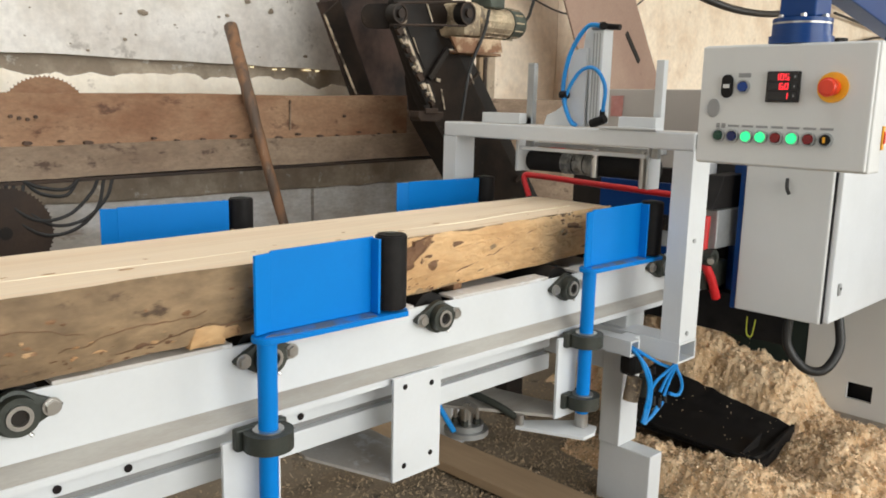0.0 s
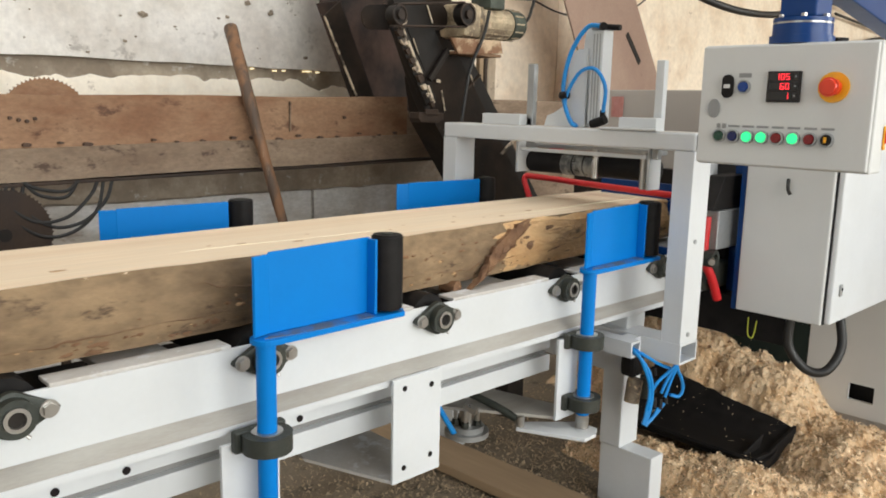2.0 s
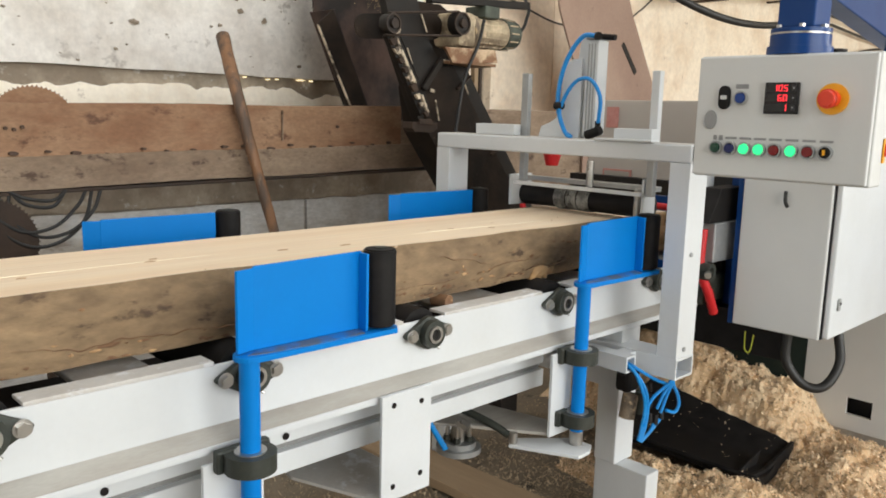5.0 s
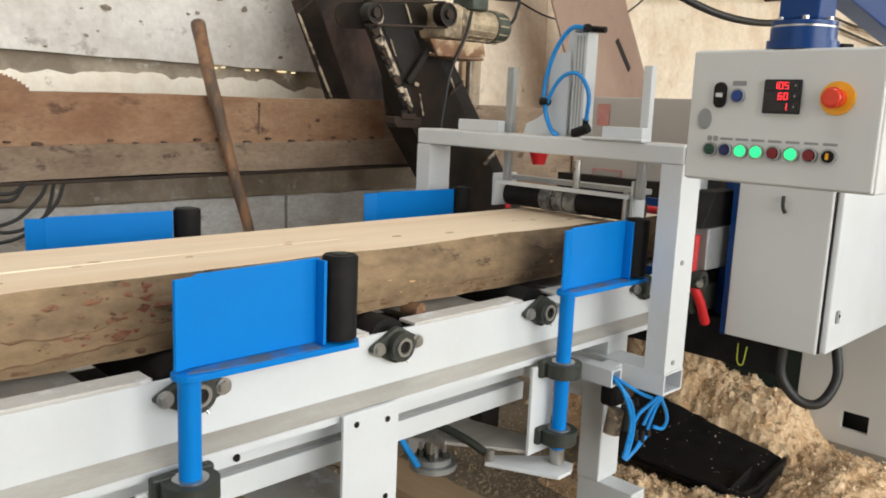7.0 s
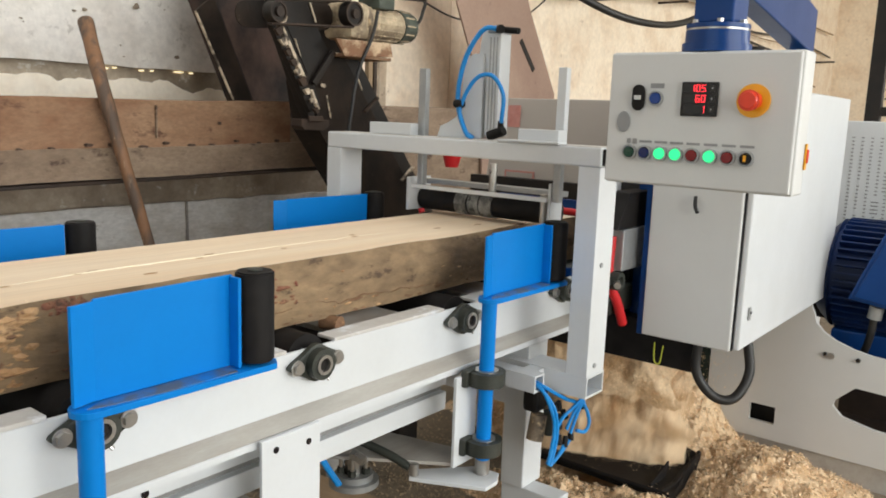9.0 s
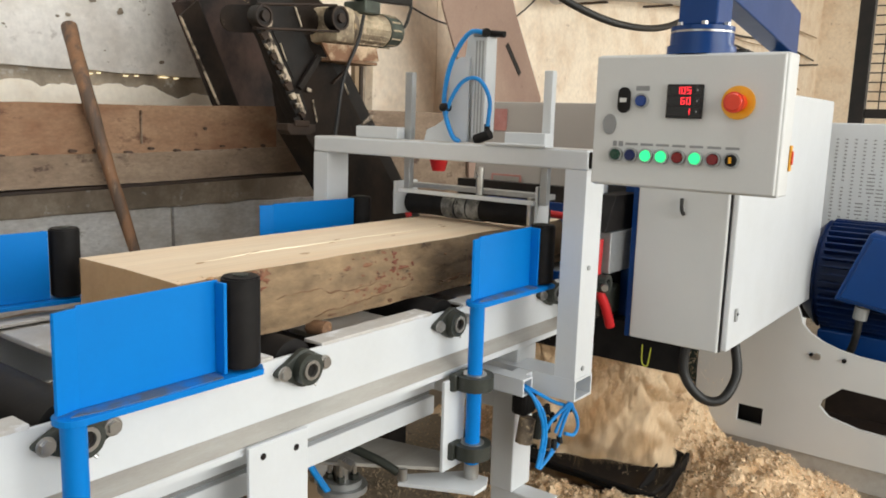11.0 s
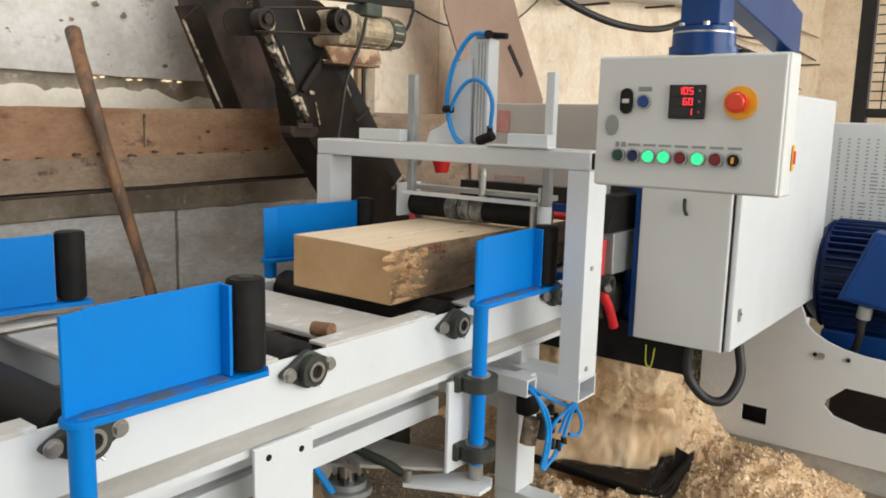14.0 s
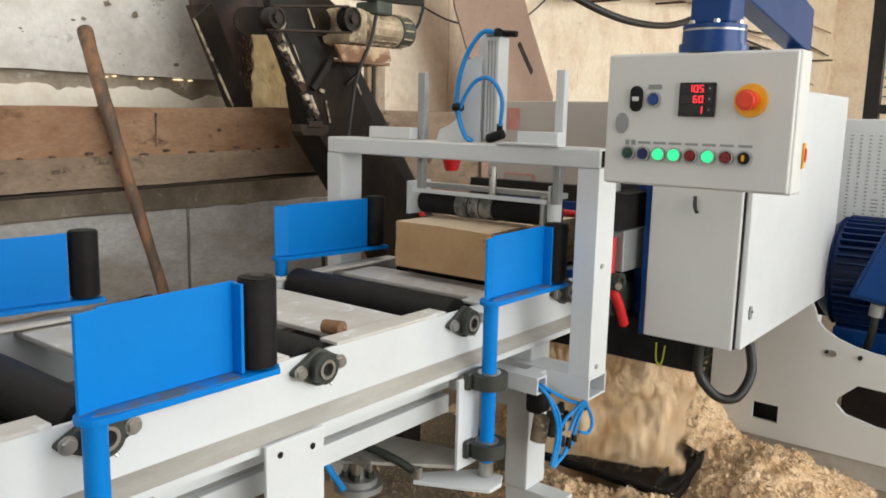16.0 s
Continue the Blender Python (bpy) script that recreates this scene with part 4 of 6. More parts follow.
# control cabinet
cab = thing("control_cabinet", (2.4, 0.73, 0.572), "light grey steel control cabinet with a white door", "cabinet")
part("cabinet_body", B(1.994, 2.92, 0.609, 0.845, 0.572, 1.235, 0.004), GREYPAINT, cab)
part("cabinet_door", B(2.008, 2.915, 0.589, 0.6055, 0.576, 1.231, 0.004), WHITE, cab, "white cabinet door")
part("door_seal", B(2.004, 2.918, 0.6056, 0.6088, 0.574, 1.233), SCREEN, cab)
part("lock", B(2.048, 2.064, 0.583, 0.5888, 0.648, 0.682, 0.003), GALV, cab)
part("lock_eye", C((2.056, 0.5815, 0.668), (2.056, 0.583, 0.668), 0.004, seg=12), SCREEN, cab)
part("blue_backing", B(2.0, 2.012, 0.8455, 0.862, 0.57, 1.235, 0.002), NAVY, cab)
part("conduit", S([(2.03, 0.70, 0.575), (2.03, 0.698, 0.49), (2.05, 0.655, 0.43), (2.08, 0.61, 0.428), (2.12, 0.59, 0.49), (2.13, 0.605, 0.575)], 0.0128, seg=14), CABLE, cab, "black flexible conduit loop", smooth=True)
part("cable_end", S([(1.985, 0.725, 0.955), (1.975, 0.72, 0.93), (1.98, 0.715, 0.915)], 0.005, seg=8), CABLE, cab)
# boom and column of the operator panel
part("boom_post", B(2.295, 2.362, 0.585, 0.625, 1.236, 1.345, 0.004), NAVY, saw, "dark blue steel boom post")
bmb = bmesh.new()
prism(bmb, [(1.50, 1.455), (1.50, 1.60), (2.364, 1.445), (2.364, 1.330), (2.25, 1.346)], "y", 0.58, 0.635, 0.003)
part("boom", bmb, NAVY, saw, "dark blue boom")
part("column", B(1.505, 1.585, 0.505, 0.579, 1.32, 1.60, 0.004), NAVY, saw, "dark blue square column")
part("column_flange", C((1.545, 0.545, 1.285), (1.545, 0.545, 1.308), 0.058, seg=32), NAVY, saw, smooth=True)
part("flange_gasket", C((1.545, 0.545, 1.3085), (1.545, 0.545, 1.3115), 0.0575, seg=32), STEEL, saw, smooth=True)
part("column_flange", C((1.545, 0.545, 1.312), (1.545, 0.545, 1.32), 0.058, seg=32), NAVY, saw, smooth=True)
part("flange_foot", C((1.545, 0.545, 1.2685), (1.545, 0.545, 1.2845), 0.063, seg=32), NAVY, saw, smooth=True)
for a in range(6):
    ang = 0.4 + a * math.pi / 3
    part("flange_bolt", C((1.545 + 0.048 * math.cos(ang), 0.545 + 0.048 * math.sin(ang), 1.3205), (1.545 + 0.048 * math.cos(ang), 0.545 + 0.048 * math.sin(ang), 1.327), 0.006, seg=6), STEEL, saw)
part("rear_knob", C((1.62, 0.50, 1.27), (1.62, 0.50, 1.285), 0.02), BLACK, saw, smooth=True)

# motor
mo = thing("drive_motor", (3.02, 0.3, 0.40), "dark blue finned electric drive motor with terminal box", "motor")
# Stator, bell and fins carry painted shade; the terminal box stays plain NAVY.
part("stator", C((3.02, 0.58, 0.645), (3.02, 0.0, 0.645), 0.168, seg=48), MOTORSHADE, mo, smooth=True)
part("end_bell", C((3.02, 0.58, 0.645), (3.02, 0.625, 0.645), 0.187, 0.140, seg=40), MOTORSHADE, mo, smooth=True)
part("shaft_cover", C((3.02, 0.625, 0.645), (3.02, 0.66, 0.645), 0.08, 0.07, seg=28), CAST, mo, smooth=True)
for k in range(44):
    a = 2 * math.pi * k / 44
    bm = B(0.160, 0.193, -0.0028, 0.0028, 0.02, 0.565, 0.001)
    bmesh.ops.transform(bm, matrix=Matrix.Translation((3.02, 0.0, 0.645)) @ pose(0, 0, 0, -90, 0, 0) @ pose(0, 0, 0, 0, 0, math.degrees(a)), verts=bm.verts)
    part("fin", bm, MOTORSHADE, mo)
tb = part("terminal_box", P([(0.415, 0.83), (0.50, 0.605), (0.16, 0.555), (0.16, 0.79)], "x", 2.765, 2.86, 0.006), NAVY, mo, "blue motor terminal box")
part("box_lid", P([(0.405, 0.815), (0.482, 0.614), (0.17, 0.568), (0.17, 0.782)], "x", 2.757, 2.7645, 0.003), NAVY, tb)
part("cable_gland", C((2.81, 0.42, 0.585), (2.81, 0.425, 0.545), 0.022, seg=18), GALV, tb, smooth=True)
part("motor_cable", S([(2.81, 0.425, 0.545), (2.815, 0.43, 0.49), (2.85, 0.45, 0.42), (2.95, 0.5, 0.36)], 0.012), CABLE, mo, smooth=True)
part("motor_foot", B(2.88, 3.16, 0.12, 0.56, 0.40, 0.475, 0.006), NAVY, mo)

# ---- operator panel ----
PX = 1.488
pan = thing("operator_panel", (PX + 0.03, 0.545, 1.016), "light grey operator panel with lit push buttons hung under a boom", "control panel")
part("panel_box", B(PX, PX + 0.062, 0.368, 0.727, 1.016, 1.268, 0.004), GREYPAINT, pan)
part("panel_front", B(PX - 0.012, PX - 0.0015, 0.371, 0.724, 1.019, 1.265, 0.003), GREYPAINT, pan)
F = PX - 0.012
names = ((0.672, GREEN_OFF), (0.641, BLUE_OFF), (0.610, GREEN_ON), (0.579, GREEN_ON), (0.547, RED_LENS), (0.514, GREEN_ON), (0.481, RED_LENS), (0.448, BLACK))
for y, mt in names:
    part("button_bezel", ring(bmesh.new(), (F - 0.0005, y, 1.078), (F - 0.007, y, 1.078), 0.0142, 0.0112), GALV, pan, smooth=True)
    part("button_lens", C((F - 0.0005, y, 1.078), (F - 0.010, y, 1.078), 0.011, 0.0095), mt, pan, smooth=True)
part("selector_mark", B(F - 0.012, F - 0.0105, 0.4455, 0.4505, 1.073, 1.084), YELLOW, pan)
for y0, y1 in ((0.680, 0.672), (0.668, 0.659)):
    part("label_bar", B(F - 0.0012, F - 0.0003, min(y0, y1), max(y0, y1), 1.094, 1.104), PRINT, pan)
for y in (0.641, 0.610, 0.579, 0.547, 0.514, 0.481, 0.448):
    part("label_bar", B(F - 0.0012, F - 0.0003, y - 0.0125, y + 0.0125, 1.097, 1.1015), PRINT, pan)
part("label_bar", B(F - 0.0012, F - 0.0003, 0.612, 0.639, 1.200, 1.209), PRINT, pan)
part("rocker", P([(0.661 + 0.0125 * math.cos(a), 1.182 + 0.0125 * math.sin(a) + (0.012 if math.sin(a) > 0 else -0.012)) for a in (2 * math.pi * k / 28 for k in range(28))], "x", F - 0.008, F - 0.0005, 0.002), BLACK, pan, smooth=True)
part("rocker_mark", B(F - 0.0095, F - 0.0082, 0.654, 0.668, 1.178, 1.186, 0.0005), GREYPAINT, pan)
part("button_bezel", ring(bmesh.new(), (F - 0.0005, 0.626, 1.181), (F - 0.007, 0.626, 1.181), 0.0142, 0.0115), GALV, pan, smooth=True)
part("button_lens", C((F - 0.0005, 0.626, 1.181), (F - 0.010, 0.626, 1.181), 0.0113, 0.010), BLUE_ON, pan, smooth=True)
part("key_tag", P([(0.689 + 0.014 * math.cos(a), 1.136 + 0.020 * math.sin(a)) for a in (2 * math.pi * k / 24 + 0.13 for k in range(24))], "x", F - 0.004, F - 0.0005, 0.001), PRINT, pan)
dsp = part("display", B(F - 0.006, F - 0.0005, 0.507, 0.576, 1.150, 1.212, 0.002), SCREEN, pan, "black three-row digital display")
SEG = {"0": "abcdef", "1": "bc", "2": "abged", "5": "afgcd", "6": "afgedc", "8": "abcdefg"}


def digit(ch, y, z, w, h):
    """Seven-segment figure; y falls as the writing runs on."""
    bm = bmesh.new()
    t = 0.0009
    where = {"a": (0, w, h, h), "g": (0, w, h / 2, h / 2), "d": (0, w, 0, 0), "f": (0, 0, h / 2, h), "e": (0, 0, 0, h / 2), "b": (w, w, h / 2, h), "c": (w, w, 0, h / 2)}
    for s_ in SEG[ch]:
        a, b, c, d = where[s_]
        box(bm, F - 0.0075, F - 0.0062, y - b - t / 2, y - a + t / 2, z + c - t / 2, z + d + t / 2)
    return bm


for text, y, z in (("105", 0.5575, 1.195), ("60", 0.5470, 1.176), ("1", 0.5365, 1.157)):
    for i, ch in enumerate(text):
        part("figure", digit(ch, y - 0.0105 * i, z, 0.0062, 0.0115), DIGIT, dsp)
for z in (1.201, 1.182, 1.163):
    part("row_window", B(F - 0.0066, F - 0.00605, 0.5275, 0.5705, z - 0.0072, z + 0.0072), CABLE, dsp)
    part("key", B(F - 0.0075, F - 0.0061, 0.5125, 0.521, z - 0.006, z + 0.006), CABLE, dsp)
    part("key_mark", B(F - 0.0084, F - 0.0076, 0.516, 0.5185, z - 0.0015, z + 0.0015), GALV, dsp)
part("stop_ring", C((F - 0.0005, 0.4445, 1.180), (F - 0.0045, 0.4445, 1.180), 0.0295, seg=36), YELLOW, pan, "yellow emergency stop ring", smooth=True)
part("stop_neck", C((F - 0.0046, 0.4445, 1.180), (F - 0.022, 0.4445, 1.180), 0.016, seg=28), REDCAP, pan, smooth=True)
bm = C((F - 0.0225, 0.4445, 1.180), (F - 0.034, 0.4445, 1.180), 0.0185, seg=32)
bmesh.ops.bevel(bm, geom=[e for e in bm.edges if len(e.link_faces) == 2 and e.calc_face_angle(0) > 1.2], offset=0.005, segments=3, affect="EDGES")
part("stop_cap", bm, REDCAP, pan, "red mushroom stop button", smooth=True)
part("side_switch", B(PX + 0.050, PX + 0.0615, 0.3645, 0.3675, 1.062, 1.108, 0.001), YELLOW, pan)
part("side_switch_knob", B(PX + 0.053, PX + 0.060, 0.3615, 0.3643, 1.074, 1.098, 0.001), REDCAP, pan)

def flake_mesh(bm, p, s, rnd):
    lean = 1.0
    m = Matrix.Translation(p) @ Euler((rnd.uniform(-lean, lean), rnd.uniform(-lean, lean), rnd.random() * 6)).to_matrix().to_4x4()
    a, b, c = s * (0.6 + rnd.random()), s * (0.25 + 0.3 * rnd.random()), s * 0.3 * rnd.random()
    vs = [bm.verts.new(m @ Vector(q)) for q in ((-a, -b, 0), (a, -b, c), (a, b, 0), (-a, b, c))]
    bm.faces.new(vs)


# ---- timber ----
TIM_L, TIM_Y0, TIM_Y1, TIM_Z0, TIM_Z1 = 3.2, 1.122, 1.438, 0.7275, 0.853
random.seed(11)


def cant():
    """A two-sided sawn cant: flat top and bottom, wavy waney sides with bark hollows."""
    bm = bmesh.new()
    n, rings = 150, []
    prof = [(0, 0), (0.10, 0.0), (0.5, 0.0), (0.9, 0.0), (1, 0), (1, 0.33), (1, 0.66), (1, 1), (0.5, 1), (0, 1), (0, 0.8), (0, 0.6), (0, 0.4), (0, 0.2)]
    for i in range(n + 1):
        x = TIM_L * i / n
        taper = 0.0 if x < 2.2 else 0.03 * (x - 2.2)
        row = []
        for u, v in prof:
            y = TIM_Y0 + taper + (TIM_Y1 - taper * 0.5 - TIM_Y0 - taper) * u
            z = TIM_Z0 + (TIM_Z1 - TIM_Z0) * v
            if u == 0:
                belly = 0.012 * math.sin(math.pi * min(max(v, 0), 1))
                y += -belly + 0.010 * nz(x, v * 0.35, 1, 3.2) + 0.006 * nz(x, v, 2, 11)
                if v in (0.0, 1.0):
                    y += 0.004 * nz(x, v, 7, 14)
            if u == 1:
                y += 0.006 * nz(x, v, 9, 4)
            if u == 0 and v > 0.5:
                y += 0.016 * max(0.0, nz(x, 0.3, 4, 1.7)) + 0.006 * nz(x, 0, 6, 6)
            if v == 1 and u == 0:
                z -= 0.012 * max(0.0, nz(x, 2.0, 4, 2.4))
            row.append(bm.verts.new((x, y, z)))
        rings.append(row)
    k = len(prof)
    for a, b in zip(rings, rings[1:]):
        for j in range(k):
            f = bm.faces.new((a[j], b[j], b[(j + 1) % k], a[(j + 1) % k]))
            f.material_index = 1 if j in (4, 5, 6, 9, 10, 11, 12, 13) else 0
    for row in (rings[0][::-1], rings[-1]):
        bm.faces.new(row).material_index = 2
    bmesh.ops.recalc_face_normals(bm, faces=bm.faces)
    return bm


timber = thing("sawn_cant", (0, 1.28, TIM_Z0), "long two-sided softwood cant with pale sawn top and barky sides", "timber")
ORIGIN[timber.name] = Vector((0, 1.28, TIM_Z0))
body = part("beam_body", cant(), [SAWN, WANE, ENDGRAIN], timber, smooth=True)


def bark_piece(name, x0, x1, z0, z1, thick, mat, seed, lift=0.0, parent=None):
    """A ragged scab of bark on the near side."""
    def at(u, v):
        x, z = x0 + (x1 - x0) * u, z0 + (z1 - z0) * v
        x += 0.5 * (x1 - x0) * 0.35 * nz(z * 30, seed, 0) * (1 - abs(2 * u - 1) * 0.2)
        z += (z1 - z0) * 0.3 * nz(x * 24, seed, 4)
        edge = min(u, 1 - u, v, 1 - v) * 4
        y = TIM_Y0 - 0.004 - thick * min(1, edge) * (0.6 + 0.8 * abs(nz(x, z, seed, 40))) - lift * max(0, 0.6 - v)
        return (x, y, z)
    bm = sheet(16, 10, at)
    es = [e for e in bm.edges if e.is_boundary]
    r = bmesh.ops.extrude_edge_only(bm, edges=es)
    for v in (g for g in r["geom"] if isinstance(g, bmesh.types.BMVert)):
        v.co.y = TIM_Y0 + 0.012
    return part(name, bm, mat, parent or timber, smooth=True)


bark_piece("torn_chunk", 1.835, 1.90, 0.722, 0.760, 0.009, STRIPPED, 24)
bark_piece("torn_chunk", 1.88, 1.93, 0.730, 0.752, 0.006, INNERBARK, 27)


def side_y(x, v):
    """How far out the near side lies at a length x and a share v of the height."""
    taper = 0.0 if x < 2.2 else 0.03 * (x - 2.2)
    y = TIM_Y0 + taper - 0.012 * math.sin(math.pi * v) + 0.010 * nz(x, v * 0.35, 1, 3.2) + 0.006 * nz(x, v, 2, 11)
    if v > 0.5:
        y += 0.016 * max(0.0, nz(x, 0.3, 4, 1.7)) + 0.006 * nz(x, 0, 6, 6)
    return y


def flecks(name, x0, x1, v0, v1, count, size, mat, seed, out=0.002, label=""):
    """Many small ragged scabs lying on the near side."""
    rf = random.Random(seed)
    bm = bmesh.new()
    for k in range(count):
        x, v = min(max(rf.gauss((x0 + x1) / 2, (x1 - x0) / 4), x0), x1), rf.uniform(v0, v1)
        s_ = size * (0.35 + rf.random() ** 2)
        long_, n = 1.0 + 2.6 * rf.random(), 9
        rim = []
        for q in range(n):
            a = 2 * math.pi * q / n
            r_ = s_ * (0.55 + 0.6 * rf.random())
            xx, vv = x + r_ * long_ * math.cos(a), v + r_ * math.sin(a) / 0.1255
            vv = min(max(vv, 0.0), 1.0)
            rim.append(bm.verts.new((xx, side_y(xx, vv) + 0.001, TIM_Z0 + 0.1255 * vv)))
        top = bm.verts.new((x, side_y(x, v) - out * (0.5 + rf.random()), TIM_Z0 + 0.1255 * v))
        for q in range(n):
            bm.faces.new((rim[q], rim[(q + 1) % n], top))
    tagged(part(name, bm, mat, timber, label), kind="stuff")


flecks("red_bark", 0.36, 0.60, 0.25, 0.95, 70, 0.0065, REDBARK, 41, 0.002, "reddish inner bark patch")
flecks("red_bark", 0.11, 0.20, 0.68, 0.95, 22, 0.007, REDBARK, 42)
flecks("splintered_wood", -0.002, 0.11, 0.02, 0.98, 75, 0.0105, INNERBARK, 43, 0.005, "splintered orange corner")
flecks("splintered_wood", 0.0, 0.09, 0.1, 0.95, 20, 0.008, TORN, 44, 0.004)
flecks("dark_bark", 0.0, 3.1, 0.05, 0.95, 60, 0.0032, BARK, 45, 0.002, "dark bark remains")
flecks("dark_bark", 0.0, 3.1, 0.0, 0.22, 120, 0.0055, TORN, 46, 0.003)
flecks("dark_bark", 1.6, 2.5, 0.45, 0.75, 40, 0.005, BARK, 47)
flecks("pale_bark", 0.0, 3.1, 0.0, 0.5, 60, 0.0042, INNERBARK, 48, 0.002, "pale stripped flecks")
flecks("pale_bark", 2.36, 3.15, 0.0, 0.97, 420, 0.028, STRIPPED, 49, 0.003)
flecks("dark_bark", 2.33, 2.50, 0.0, 0.9, 9, 0.015, TORN, 50, 0.0055)
flecks("dark_bark", 2.86, 3.02, 0.55, 0.97, 10, 0.010, TORN, 51, 0.0055)


def crack(x0, x1, v0, v1, width, seed):
    """A dark crack wandering along the near side."""
    bm, rows = bmesh.new(), []
    n = max(12, int((x1 - x0) / 0.006))
    for i in range(n + 1):
        t = i / n
        x = x0 + (x1 - x0) * t
        v = min(max(v0 + (v1 - v0) * t + 0.10 * nz(x, seed, 0, 9) + 0.05 * nz(x, seed, 3, 34), 0.02), 0.98)
        w = width * (0.25 + abs(nz(x, seed, 7, 16))) * min(1.0, 6 * t, 6 * (1 - t)) / 0.1255
        lo, hi = max(v - w, 0.0), min(v + w, 1.0)
        rows.append([bm.verts.new((x, side_y(x, q) - d, TIM_Z0 + 0.1255 * q)) for q, d in ((lo, 0.0), (v, 0.0026), (hi, 0.0))])
    for a, b in zip(rows, rows[1:]):
        bm.faces.new((a[0], b[0], b[1], a[1]))
        bm.faces.new((a[1], b[1], b[2], a[2]))
    return bm


for x0, x1, v0, v1, w, seed in ((1.62, 1.98, 0.30, 0.55, 0.0026, 61), (1.70, 2.02, 0.12, 0.30, 0.0030, 62), (1.50, 1.66, 0.75, 0.45, 0.0024, 63), (2.05, 2.35, 0.20, 0.32, 0.0028, 64), (2.40, 2.72, 0.10, 0.62, 0.0050, 65),
                            (2.55, 2.90, 0.70, 0.78, 0.0030, 66), (1.15, 1.55, 0.22, 0.30, 0.0026, 67), (0.62, 1.05, 0.30, 0.18, 0.0028, 68), (0.20, 0.52, 0.55, 0.42, 0.0026, 69), (0.30, 0.62, 0.12, 0.30, 0.0036, 70)):
    part("bark_crack", crack(x0, x1, v0, v1, w, seed), TORN, timber)


def torn_flap():
    """A strip of bark torn half off, hanging aslant and away from the side."""
    def at(u, v):
        x = 2.19 + 0.20 * u + 0.016 * nz(u * 14, v * 2, 2)
        w = 0.015 + 0.020 * math.sin(3 * u) + 0.008 * nz(u * 16, v * 2, 5)
        z = 0.726 + 0.108 * u ** 0.8 + (v - 0.5) * 2 * w
        bulge = 0.022 * math.sin(math.pi * min(v + 0.15, 1)) * (0.5 + 0.6 * abs(nz(u * 12, v * 6, 8)))
        return (x + (v - 0.5) * 0.05, TIM_Y0 - 0.006 - bulge - 0.02 * (1 - u) ** 2, z)
    bm = sheet(40, 10, at)
    r = bmesh.ops.extrude_edge_only(bm, edges=[e for e in bm.edges if e.is_boundary])
    for v in (g for g in r["geom"] if isinstance(g, bmesh.types.BMVert)):
        v.co.y += 0.014
    return bm


part("torn_bark", torn_flap(), BARK, timber, "torn strip of reddish bark", smooth=True)

def pith_line():
    """A pale raised line wandering along the sawn top."""
    bm = bmesh.new()
    rows = []
    for i in range(201):
        x = 0.05 + 3.05 * i / 200
        y = 1.235 + 0.030 * math.sin(1.7 * x + 0.6) + 0.014 * nz(x, 0, 3, 4) + 0.004 * nz(x, 0, 3, 30)
        w = 0.0006 + 0.0036 * max(0.0, 0.15 + nz(x, 1, 9, 3.5))
        rows.append([bm.verts.new((x, y - w, TIM_Z1 - 0.001)), bm.verts.new((x, y, TIM_Z1 - 0.001 + 0.8 * w)), bm.verts.new((x, y + w, TIM_Z1 - 0.001))])
    for a, b in zip(rows, rows[1:]):
        bm.faces.new((a[0], b[0], b[1], a[1]))
        bm.faces.new((a[1], b[1], b[2], a[2]))
    return bm


part("pith_line", pith_line(), PITH, timber, "pale wandering line on the sawn top")
rk = random.Random(17)
for k in range(26):
    kx, kr = 0.1 + 3.0 * rk.random(), 0.002 + 0.0045 * rk.random() ** 2
    ky = 1.235 + 0.030 * math.sin(1.7 * kx + 0.6) + rk.gauss(0, 0.022)
    bm = C((0, 0, 0), (0, 0, 0.0006), kr, seg=14)
    bmesh.ops.transform(bm, matrix=Matrix.Translation((kx, ky, TIM_Z1 + 0.0001)) @ Matrix.Diagonal((2.2, 0.8, 1, 1)), verts=bm.verts)
    part("knot", bm, KNOT, timber)
rk = random.Random(29)
bm = bmesh.new()
for k in range(140):
    kx = 3.15 * rk.random()
    edge = TIM_Y0 + 0.004 + 0.01 * rk.random() if rk.random() < 0.5 else TIM_Y1 - 0.006 * rk.random()
    flake_mesh(bm, (kx, edge, TIM_Z1 - 0.002 + 0.002 * rk.random()), 0.0028, rk)
tagged(part("splintered_edge", bm, SAWN, timber), kind="stuff")

# ---- along the wall ----
girder = thing("steel_girder", (1.0, 2.7, 0.0), "long rusty brown steel plate girder with bolt holes", "steel girder")


def tilt_up(x):
    """The girder climbs a little towards the elevator."""
    return 0.016 * (x - 1.4)


def girder_sheet(x0, x1, z0, z1, y, step, nx, ny):
    def at(u, v):
        x, z = x0 + (x1 - x0) * u, z0 + (z1 - z0) * v
        edge = 0.004 * nz(x, 0, 3, 2) + 0.0025 * nz(x, v, 6, 15) if v in (0.0, 1.0) else 0.0
        return (x, y + 0.004 * nz(x, z, 0, 2.5) + 0.002 * nz(x, z, 3, 9) - (step if v < 0.36 else 0.0), z + tilt_up(x) + edge)
    bm = sheet(nx, ny, at)
    r = bmesh.ops.extrude_edge_only(bm, edges=[e for e in bm.edges if e.is_boundary])
    for v in (g for g in r["geom"] if isinstance(g, bmesh.types.BMVert)):
        v.co.y = 2.70
    return bm


